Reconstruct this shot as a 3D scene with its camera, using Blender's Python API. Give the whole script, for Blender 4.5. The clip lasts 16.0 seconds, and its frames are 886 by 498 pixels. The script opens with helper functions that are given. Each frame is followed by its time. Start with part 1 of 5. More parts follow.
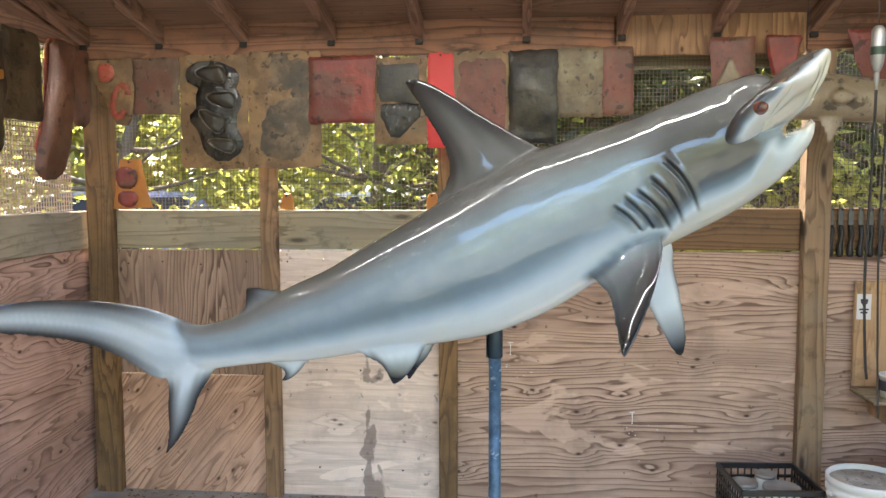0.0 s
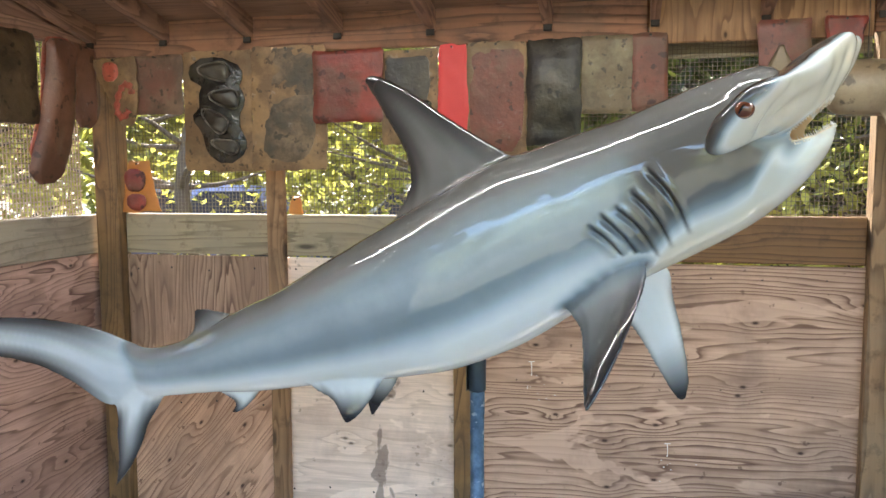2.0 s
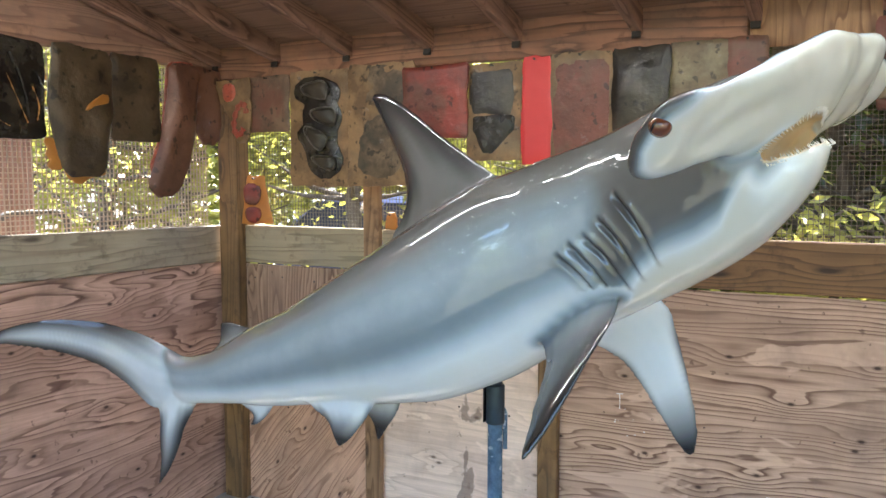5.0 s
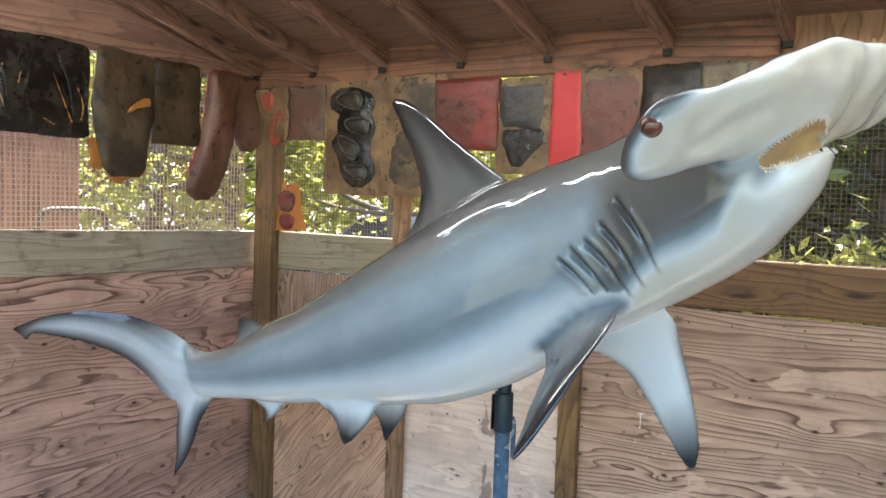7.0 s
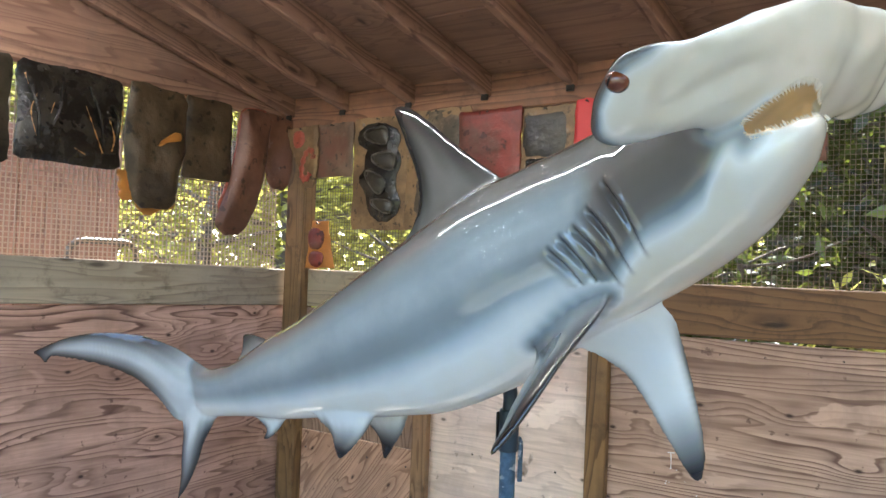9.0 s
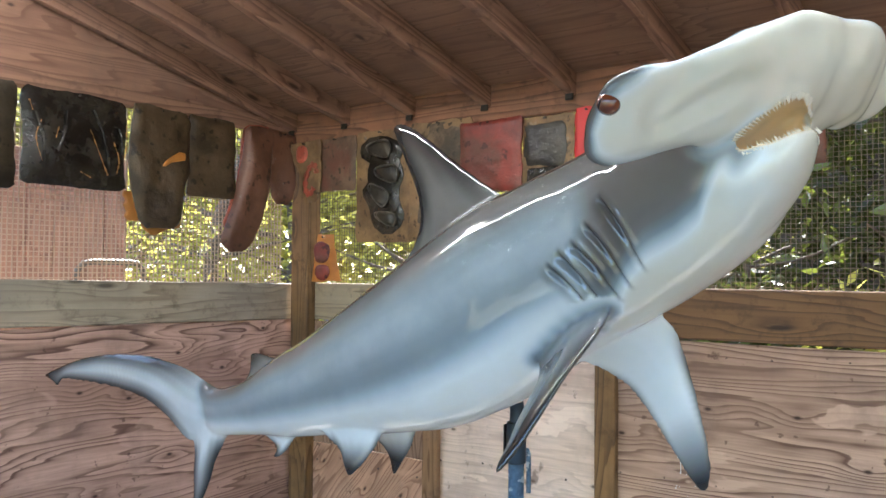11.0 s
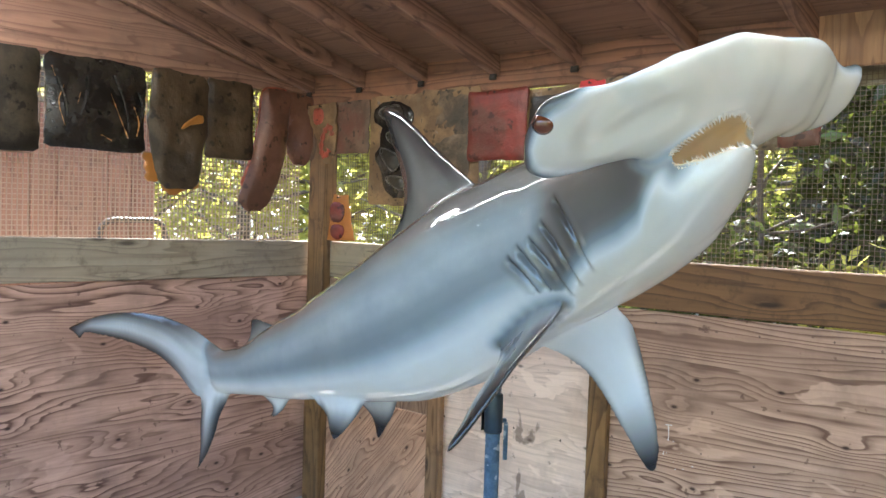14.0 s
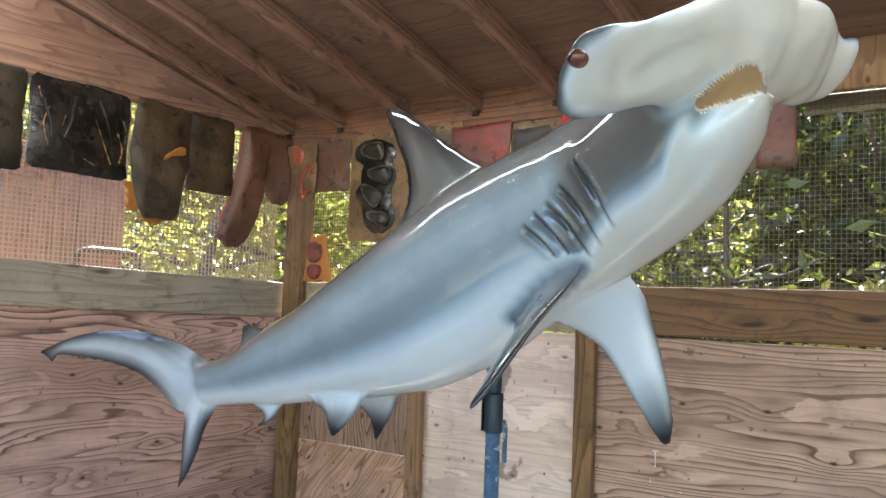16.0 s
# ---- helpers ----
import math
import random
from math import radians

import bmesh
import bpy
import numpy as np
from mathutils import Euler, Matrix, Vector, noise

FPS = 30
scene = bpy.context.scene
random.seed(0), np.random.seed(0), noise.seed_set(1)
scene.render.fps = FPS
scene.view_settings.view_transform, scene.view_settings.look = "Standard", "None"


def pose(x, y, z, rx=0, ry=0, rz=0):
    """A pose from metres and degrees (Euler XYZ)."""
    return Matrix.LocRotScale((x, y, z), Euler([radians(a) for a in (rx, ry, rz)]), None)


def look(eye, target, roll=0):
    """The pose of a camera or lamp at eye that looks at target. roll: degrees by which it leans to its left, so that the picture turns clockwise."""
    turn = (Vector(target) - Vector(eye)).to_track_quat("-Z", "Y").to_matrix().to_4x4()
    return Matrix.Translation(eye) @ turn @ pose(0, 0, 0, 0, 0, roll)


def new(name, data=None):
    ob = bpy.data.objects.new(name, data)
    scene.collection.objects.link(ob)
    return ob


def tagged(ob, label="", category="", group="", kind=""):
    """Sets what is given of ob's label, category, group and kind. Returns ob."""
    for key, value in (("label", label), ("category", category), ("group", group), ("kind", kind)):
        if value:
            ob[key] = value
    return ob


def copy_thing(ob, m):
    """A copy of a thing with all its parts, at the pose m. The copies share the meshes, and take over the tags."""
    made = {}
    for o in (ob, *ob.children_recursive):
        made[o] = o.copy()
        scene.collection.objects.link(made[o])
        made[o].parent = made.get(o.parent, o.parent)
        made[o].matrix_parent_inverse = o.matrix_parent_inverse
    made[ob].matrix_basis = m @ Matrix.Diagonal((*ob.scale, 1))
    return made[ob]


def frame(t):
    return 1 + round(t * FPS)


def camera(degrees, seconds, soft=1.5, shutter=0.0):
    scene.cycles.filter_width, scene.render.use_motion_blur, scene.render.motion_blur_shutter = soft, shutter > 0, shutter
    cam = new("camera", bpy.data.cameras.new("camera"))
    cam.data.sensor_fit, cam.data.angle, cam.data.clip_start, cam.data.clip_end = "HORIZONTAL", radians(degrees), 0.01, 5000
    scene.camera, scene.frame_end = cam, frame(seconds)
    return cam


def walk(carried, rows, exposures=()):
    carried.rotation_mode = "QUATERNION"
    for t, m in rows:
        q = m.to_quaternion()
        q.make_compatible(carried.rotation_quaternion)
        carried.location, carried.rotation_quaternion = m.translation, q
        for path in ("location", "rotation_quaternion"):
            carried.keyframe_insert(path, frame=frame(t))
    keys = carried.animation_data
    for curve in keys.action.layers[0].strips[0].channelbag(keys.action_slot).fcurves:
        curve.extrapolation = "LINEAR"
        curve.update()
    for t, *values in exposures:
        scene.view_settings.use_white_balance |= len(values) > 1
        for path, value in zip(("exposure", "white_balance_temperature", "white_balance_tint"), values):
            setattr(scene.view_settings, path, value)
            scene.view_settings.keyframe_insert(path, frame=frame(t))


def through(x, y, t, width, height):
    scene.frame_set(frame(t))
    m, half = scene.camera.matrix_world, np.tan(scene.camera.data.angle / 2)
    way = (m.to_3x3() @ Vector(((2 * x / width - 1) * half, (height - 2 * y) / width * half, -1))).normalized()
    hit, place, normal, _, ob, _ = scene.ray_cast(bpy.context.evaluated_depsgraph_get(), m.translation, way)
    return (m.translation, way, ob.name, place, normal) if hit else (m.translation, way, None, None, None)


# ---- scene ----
cam = camera(56.5, 16.0)
METRES, EYE, TILT, LEAN, TURN = 2.45, 1.5, -5.06, 0.17, 5.5
ROWS = [
    (0.0, 0.0, 0.0, 0.0, 0.0, -0.0, 0.0),
    (0.5, 0.003, 0.0398, 0.0193, -0.69, -0.21, 0.83),
    (1.0, 0.0301, 0.0874, 0.0248, -0.02, -0.26, 1.08),
    (1.5, 0.1017, 0.1146, 0.0329, 4.09, -0.31, -0.43),
    (2.0, 0.1504, 0.1387, 0.0353, 6.99, -0.75, -0.51),
    (2.5, 0.1767, 0.1755, 0.0396, 7.76, -0.51, -0.87),
    (3.0, 0.2083, 0.1976, 0.0463, 10.05, -0.05, -0.32),
    (3.5, 0.2569, 0.2138, 0.047, 14.6, 0.16, -0.63),
    (4.0, 0.3134, 0.2252, 0.0517, 19.38, -0.04, -1.48),
    (4.5, 0.3487, 0.2338, 0.0529, 21.45, -0.33, -1.72),
    (7.0, 0.4083, 0.2469, 0.0353, 25.72, 1.07, -4.37),
    (7.5, 0.4269, 0.2628, 0.0236, 27.37, 2.09, -4.52),
    (8.0, 0.4553, 0.279, 0.0246, 28.66, 3.05, -4.71),
    (8.5, 0.4685, 0.2974, 0.0086, 29.62, 4.2, -5.22),
    (9.0, 0.4564, 0.3026, -0.0255, 29.87, 5.66, -4.84),
    (11.5, 0.4742, 0.2948, -0.0007, 30.9, 5.67, -2.9),
    (12.0, 0.5021, 0.31, 0.0314, 32.9, 3.08, -3.76),
    (12.5, 0.4821, 0.2987, 0.0472, 31.08, 1.34, -3.88),
    (13.0, 0.4727, 0.2801, 0.0543, 29.42, 0.98, -3.42),
    (13.5, 0.5054, 0.2795, 0.0485, 31.86, 0.84, -4.25),
    (14.0, 0.5416, 0.2915, 0.0305, 33.42, 1.64, -4.73),
    (14.5, 0.5267, 0.2881, -0.0106, 32.64, 4.23, -4.57),
    (15.0, 0.5118, 0.2788, -0.0397, 30.69, 7.11, -4.51),
    (15.5, 0.5084, 0.2759, -0.0651, 29.91, 8.43, -4.16),
    (16.0, 0.4974, 0.269, -0.0841, 29.89, 8.37, -4.9),
]
walk(cam, [(t, pose(0, 0, EYE, TILT, LEAN, TURN) @ pose(METRES * x, METRES * y, METRES * z, 90 + pitch, roll, yaw)) for t, x, y, z, yaw, pitch, roll in ROWS],
     exposures=[(0.0, 3.26, 6350, 10), (7.0, 3.21, 5950, 9), (16.0, 3.21, 5880, 9)])

# ---- world and light ----
SUN_UP, SUN_ROUND = 52.0, -30.0
world = bpy.data.worlds.new("sky")
scene.world = world
world.use_nodes = True
wn = world.node_tree.nodes
wn.clear()
sky = wn.new("ShaderNodeTexSky")
sky.sky_type, sky.sun_disc = "NISHITA", False
sky.sun_elevation, sky.sun_rotation = radians(SUN_UP), radians(SUN_ROUND)
back = wn.new("ShaderNodeBackground")
back.inputs["Strength"].default_value = 0.15
wout = wn.new("ShaderNodeOutputWorld")
world.node_tree.links.new(sky.outputs[0], back.inputs[0])
world.node_tree.links.new(back.outputs[0], wout.inputs[0])
sun = new("sun", bpy.data.lights.new("sun", "SUN"))
sun.data.energy, sun.data.angle, sun.data.color = 4.5, radians(0.5), (1.0, 0.93, 0.82)
a, e = radians(SUN_ROUND), radians(SUN_UP)
sun.matrix_world = look((0, 0, 20), Vector((0, 0, 20)) - Vector((math.sin(a) * math.cos(e), math.cos(a) * math.cos(e), math.sin(e))))

# ---- materials ----
class Nodes:
    """A node material under construction."""
    def __init__(self, name):
        self.m = bpy.data.materials.new(name)
        self.m.use_nodes = True
        self.t = self.m.node_tree
        self.b = self.t.nodes["Principled BSDF"]
        self.out = self.t.nodes["Material Output"]

    def add(self, kind, **given):
        n = self.t.nodes.new(kind)
        for k, v in given.items():
            setattr(n, k, v)
        return n

    def link(self, a, b):
        self.t.links.new(a, b)

    def put(self, socket, v):
        if hasattr(v, "is_linked"):
            self.link(v, socket)
        else:
            socket.default_value = v

    def coords(self, scale=(1, 1, 1), shift=True):
        c = self.add("ShaderNodeTexCoord")
        mp = self.add("ShaderNodeMapping")
        mp.inputs["Scale"].default_value = scale
        src = c.outputs["Object"]
        if shift:
            info = self.add("ShaderNodeObjectInfo")
            k = self.math("MULTIPLY", info.outputs["Random"], 37.0)
            add = self.add("ShaderNodeVectorMath", operation="ADD")
            self.link(src, add.inputs[0])
            self.link(k, add.inputs[1])
            src = add.outputs[0]
        self.link(src, mp.inputs["Vector"])
        return mp.outputs[0]

    def noise(self, vec, scale, detail=4.0, rough=0.55, dist=0.0):
        n = self.add("ShaderNodeTexNoise")
        self.link(vec, n.inputs["Vector"])
        for k, v in (("Scale", scale), ("Detail", detail), ("Roughness", rough), ("Distortion", dist)):
            n.inputs[k].default_value = v
        return n.outputs["Fac"]

    def math(self, op, a, b=0.0, clamp=False):
        n = self.add("ShaderNodeMath", operation=op, use_clamp=clamp)
        self.put(n.inputs[0], a)
        self.put(n.inputs[1], b)
        return n.outputs[0]

    def ramp(self, fac, *stops):
        n = self.add("ShaderNodeValToRGB")
        el = n.color_ramp.elements
        while len(el) < len(stops):
            el.new(0.5)
        for e, (p, c) in zip(el, stops):
            e.position = p
            e.color = (*c, 1) if len(c) == 3 else c
        self.link(fac, n.inputs[0])
        return n.outputs[0]

    def mix(self, fac, a, b, how="MIX"):
        n = self.add("ShaderNodeMix", data_type="RGBA", blend_type=how)
        self.put(n.inputs["Factor"], fac)
        for s, v in ((n.inputs[6], a), (n.inputs[7], b)):
            self.put(s, v if hasattr(v, "is_linked") else (*v, 1))
        return n.outputs[2]

    def bump(self, height, strength=0.3, dist=0.01):
        n = self.add("ShaderNodeBump")
        n.inputs["Strength"].default_value, n.inputs["Distance"].default_value = strength, dist
        self.link(height, n.inputs["Height"])
        self.link(n.outputs[0], self.b.inputs["Normal"])

    def done(self, color, rough=0.6, **more):
        self.put(self.b.inputs["Base Color"], color if hasattr(color, "is_linked") else (*color, 1))
        self.put(self.b.inputs["Roughness"], rough)
        for k, v in more.items():
            self.put(self.b.inputs[k.replace("_", " ")], v)
        return self.m


def grown(n, v, along, across, count, sway, eyes=0.40, knots=(2.3, 4.4), reach=0.15):
    """Annual rings cut lengthwise: contour lines of a drifting field, closing round knots.
    Returns late-wood lines, distance to the nearest knot and the vector stretched by a function."""
    axis = {"X": 0, "Y": 1, "Z": 2}

    def stretched(k_along, k_across, vec=v):
        st = n.add("ShaderNodeVectorMath", operation="MULTIPLY")
        n.link(vec, st.inputs[0])
        k = [k_across, k_across, k_across]
        k[axis[along]] = k_along
        st.inputs[1].default_value = k
        return st.outputs[0]

    sep = n.add("ShaderNodeSeparateXYZ")
    n.link(v, sep.inputs[0])
    flat = n.add("ShaderNodeCombineXYZ")
    n.link(n.math("MULTIPLY", sep.outputs[along], knots[0]), flat.inputs["X"])
    n.link(n.math("MULTIPLY", sep.outputs[across], knots[1]), flat.inputs["Y"])
    vor = n.add("ShaderNodeTexVoronoi", voronoi_dimensions="2D")
    n.link(flat.outputs[0], vor.inputs["Vector"])
    vor.inputs["Scale"].default_value = 1.0
    vor.inputs["Randomness"].default_value = 1.0
    to_knot = vor.outputs["Distance"]
    near = n.math("EXPONENT", n.math("MULTIPLY", n.math("MULTIPLY", to_knot, to_knot), -0.5 / (reach * reach)))
    field = n.math("MULTIPLY", sep.outputs[across], count)
    drift = n.noise(stretched(0.55, 4.0), 1.0, 2.2, 0.42, 0.2)
    field = n.math("ADD", field, n.math("MULTIPLY", drift, sway))
    ripple = n.noise(stretched(1.7, 9.0), 1.0, 3.0, 0.55)
    field = n.math("ADD", field, n.math("MULTIPLY", ripple, 1.3))
    bunch = n.noise(stretched(0.10, 7.0), 1.0, 3.0, 0.6)
    field = n.math("ADD", field, n.math("MULTIPLY", bunch, 7.0))
    field = n.math("ADD", field, n.math("MULTIPLY", near, eyes * 4.0))
    late = n.ramp(n.math("FRACT", field), (0.0, (0.0,) * 3), (0.40, (0.12,) * 3), (0.68, (0.50,) * 3), (0.84, (1, 1, 1)), (0.93, (0.90,) * 3), (0.985, (0.0,) * 3))
    return late, to_knot, stretched


def board_wood(name, dark, light, grain="x", stain=0.5, grey=(0.30, 0.27, 0.22)):
    """Sawn lumber: lengthwise rings, fine fibres, knots, weather stains."""
    n = Nodes(name)
    along = grain.upper()
    v = n.coords()
    across = {"X": "Z", "Y": "Z", "Z": "X"}[along]
    late, to_knot, stretched = grown(n, v, along, across, 24.0, 9.0, 0.45, (1.3, 5.0), 0.14)
    fine = n.noise(stretched(3.0, 70.0), 1.0, 5, 0.65)
    broad = n.noise(stretched(0.7, 9.0), 1.0, 4, 0.6)
    f = n.math("ADD", n.math("MULTIPLY", n.math("SUBTRACT", 1.0, late), 0.42), n.math("ADD", n.math("MULTIPLY", fine, 0.40), n.math("MULTIPLY", broad, 0.42)))
    col = n.ramp(f, (0.30, dark), (0.62, tuple(0.5 * (p + q) for p, q in zip(dark, light))), (0.92, light))
    w = n.noise(n.coords((1, 1, 1)), 3.0, 6, 0.66)
    col = n.mix(n.ramp(w, (0.42, (0, 0, 0)), (0.66, (stain, stain, stain))), col, grey)
    smudge = n.noise(n.coords((1, 1, 1)), 11.0, 5, 0.7)
    col = n.mix(n.ramp(smudge, (0.54, (0, 0, 0)), (0.70, (0.55,) * 3)), col, tuple(c * 0.45 for c in dark))
    col = n.mix(n.ramp(to_knot, (0.030, (0.9,) * 3), (0.048, (0.5,) * 3), (0.080, (0, 0, 0))), col, tuple(c * 0.35 for c in dark))
    n.bump(f, 0.35, 0.004)
    return n.done(col, 0.7)


def plywood(name, dark, light, grain="x", pale=0.3, rings=12.0, sway=16.0, blot=0.0, contrast=0.8, grime=0.5):
    """Rotary-cut softwood ply: wide wandering rings that close into loops, knots, worn and stained patches."""
    n = Nodes(name)
    v = n.coords()
    if grain == "d":
        v.node.inputs["Rotation"].default_value = (0, radians(52), 0)
    along, across = {"y": ("Y", "Z"), "z": ("Z", "X")}.get(grain, ("X", "Z"))
    late, to_knot, stretched = grown(n, v, along, across, rings, sway)
    fade = n.ramp(n.noise(stretched(0.9, 2.2), 1.3, 4, 0.6), (0.30, (0.35,) * 3), (0.54, (1, 1, 1)))
    late = n.math("MULTIPLY", late, fade)
    fibre = n.noise(stretched(5.0, 110.0), 1.0, 5, 0.7)
    col = n.mix(n.math("MULTIPLY", late, contrast), light, dark)
    col = n.mix(n.math("MULTIPLY", n.ramp(fibre, (0.35, (0, 0, 0)), (0.72, (1, 1, 1))), 0.40), col, tuple(0.55 * p + 0.1 * q for p, q in zip(dark, light)))
    tint = n.noise(stretched(0.8, 4.0), 1.2, 5, 0.62, 0.3)
    col = n.mix(n.ramp(tint, (0.47, (0, 0, 0)), (0.60, (0.55,) * 3)), col, tuple(0.62 * p + 0.30 * q for p, q in zip(dark, light)))
    big = n.noise(stretched(1.1, 3.1), 1.2, 4, 0.55, 0.6)
    col = n.mix(n.ramp(big, (0.585, (0, 0, 0)), (0.597, (pale,) * 3)), col, tuple(min(0.9, c * 1.08 + 0.03) for c in light))
    soil = n.noise(n.coords((1.3, 1.3, 0.8)), 2.7, 7, 0.7)
    col = n.mix(n.ramp(soil, (0.50, (0, 0, 0)), (0.74, (grime,) * 3)), col, (0.13, 0.090, 0.070))
    spots = n.noise(n.coords((1, 1, 1)), 19.0, 4, 0.6)
    col = n.mix(n.ramp(spots, (0.66, (0, 0, 0)), (0.70, (0.6,) * 3)), col, tuple(0.5 * c for c in dark))
    col = n.mix(n.ramp(to_knot, (0.017, (0.95,) * 3), (0.028, (0.45,) * 3), (0.048, (0, 0, 0))), col, tuple(c * 0.35 for c in dark))
    if blot:
        sx = n.add("ShaderNodeSeparateXYZ")
        tc = n.add("ShaderNodeTexCoord")
        n.link(tc.outputs["Object"], sx.inputs[0])
        off = n.math("ABSOLUTE", n.math("ADD", sx.outputs["X"], -0.03))
        edge_ = n.math("MULTIPLY", n.math("ADD", n.math("MULTIPLY", off, 3.4), n.math("MULTIPLY", n.noise(n.coords((4.2, 4.2, 3.4), False), 1.0, 4, 0.55, 0.5), 2.2)), 0.5)
        col = n.mix(n.ramp(edge_, (0.50, (blot,) * 3), (0.54, (blot,) * 3), (0.57, (0, 0, 0))), col, (0.12, 0.075, 0.055))
        col = n.mix(n.ramp(edge_, (0.36, (0.7,) * 3), (0.44, (0, 0, 0))), col, (0.055, 0.036, 0.028))
    n.bump(n.math("SUBTRACT", 1.0, late), 0.25, 0.003)
    return n.done(col, 0.72)


def rubber(name, a, b, c=None, scale=9.0, rough=0.45, bump=0.4):
    """Stained mould rubber: two or three blotched tones."""
    n = Nodes(name)
    v = n.coords()
    f = n.noise(v, scale, 6, 0.6, 0.3)
    col = n.ramp(f, (0.43, a), (0.57, b))
    if c:
        g = n.noise(v, scale * 0.55, 5, 0.65)
        col = n.mix(n.ramp(g, (0.5, (0, 0, 0)), (0.64, (0.9,) * 3)), col, c)
    d = n.noise(v, scale * 7, 4, 0.6)
    col = n.mix(n.math("MULTIPLY", d, 0.35), col, tuple(x * 0.3 for x in a))
    sp = n.noise(v, scale * 3.3, 3, 0.5)
    col = n.mix(n.ramp(sp, (0.60, (0, 0, 0)), (0.66, (0.85,) * 3)), col, tuple(x * 0.25 for x in a))
    wear = n.noise(v, scale * 2.0, 6, 0.7)
    col = n.mix(n.ramp(wear, (0.62, (0, 0, 0)), (0.70, (0.5,) * 3)), col, tuple(0.5 * x + 0.17 if max(b) > 0.1 else 1.3 * x + 0.035 for x in b))
    n.bump(n.noise(v, scale * 2.2, 5, 0.6), bump, 0.012)
    return n.done(col, rough)


def plain(name, color, rough=0.5, metallic=0.0, vary=0.2, scale=20.0, bump=0.1, **more):
    n = Nodes(name)
    v = n.coords()
    f = n.noise(v, scale, 5, 0.6)
    col = n.mix(n.math("MULTIPLY", f, vary * 2), color, tuple(x * 0.45 for x in color))
    r = n.math("MULTIPLY_ADD", f, 0.3)
    r.node.inputs[2].default_value = max(rough - 0.15, 0.02)
    n.bump(f, bump, 0.003)
    return n.done(col, r, Metallic=metallic, **more)


M = {}
M["lumber_x"] = board_wood("lumber_x", (0.075, 0.028, 0.013), (0.29, 0.132, 0.068), "x", 0.6, (0.10, 0.062, 0.040))
M["lumber_y"] = board_wood("lumber_y", (0.100, 0.045, 0.027), (0.315, 0.174, 0.112), "y", 0.3, (0.20, 0.13, 0.10))
M["lumber_z"] = board_wood("lumber_z", (0.12, 0.062, 0.027), (0.33, 0.195, 0.097), "z", 0.5, (0.14, 0.095, 0.055))
M["dirty_z"] = board_wood("dirty_z", (0.11, 0.062, 0.028), (0.34, 0.215, 0.115), "z", 0.6, (0.24, 0.18, 0.115))
M["treated_z"] = board_wood("treated_z", (0.080, 0.040, 0.013), (0.27, 0.155, 0.060), "z", 0.6, (0.07, 0.046, 0.022))
M["grey_rail_x"] = board_wood("grey_rail_x", (0.15, 0.115, 0.065), (0.36, 0.295, 0.185), "x", 0.7, (0.24, 0.21, 0.15))
M["grey_rail_y"] = board_wood("grey_rail_y", (0.19, 0.150, 0.105), (0.39, 0.330, 0.245), "y", 0.7, (0.25, 0.212, 0.162))
M["brown_rail_x"] = board_wood("brown_rail_x", (0.060, 0.027, 0.009), (0.215, 0.116, 0.045), "x", 0.35, (0.13, 0.075, 0.04))
M["ply_x"] = plywood("ply_x", (0.110, 0.050, 0.029), (0.59, 0.405, 0.292), "x", 0.6, 38.0, 17.0, contrast=0.95)
M["ply_z"] = plywood("ply_z", (0.085, 0.042, 0.024), (0.40, 0.265, 0.175), "z", 0.2, 26.0, 24.0, contrast=0.95)
M["ply_d"] = plywood("ply_d", (0.150, 0.066, 0.036), (0.65, 0.405, 0.265), "d", 0.3, 20.0, 24.0, contrast=0.85)
M["ply_pale"] = plywood("ply_pale", (0.46, 0.33, 0.25), (0.82, 0.67, 0.555), "x", 0.7, 8.0, 10.0, 0.65, 0.5, 0.35)
M["ply_y"] = plywood("ply_y", (0.095, 0.039, 0.026), (0.585, 0.372, 0.288), "y", 0.3, 28.0, 20.0, contrast=0.96)
M["ply_gable"] = plywood("ply_gable", (0.120, 0.052, 0.031), (0.315, 0.175, 0.116), "y", 0.1, 20.0, 18.0)
M["ply_header"] = plywood("ply_header", (0.13, 0.055, 0.022), (0.42, 0.235, 0.108), "z", 0.1, 14.0, 10.0)
M["sheathing"] = plywood("sheathing", (0.155, 0.080, 0.049), (0.275, 0.158, 0.100), "x", 0.12, 5.0, 7.0)

# ---- building helpers ----
def mesh_from(name, bm, materials, smooth=False):
    me = bpy.data.meshes.new(name)
    bm.normal_update()
    bm.to_mesh(me)
    bm.free()
    for m in materials if isinstance(materials, (list, tuple)) else [materials]:
        me.materials.append(m)
    if smooth:
        me.shade_smooth()
    if smooth == "edged":
        me.set_sharp_from_angle(angle=radians(40))
    return me


def part(name, bm, material, parent=None, label="", at=(0, 0, 0), smooth=False):
    """Links a bmesh as one mesh object, under a thing or a part."""
    ob = new(name, mesh_from(name, bm, material, smooth))
    ob.location = at
    if parent:
        ob.parent = parent
    if label:
        ob["label"] = label
    return ob


def group_of(name, at, label, category, kind="", group=""):
    ob = new(name)
    ob.location = at
    ob.empty_display_size = 0.05
    return tagged(ob, label, category, group, kind)


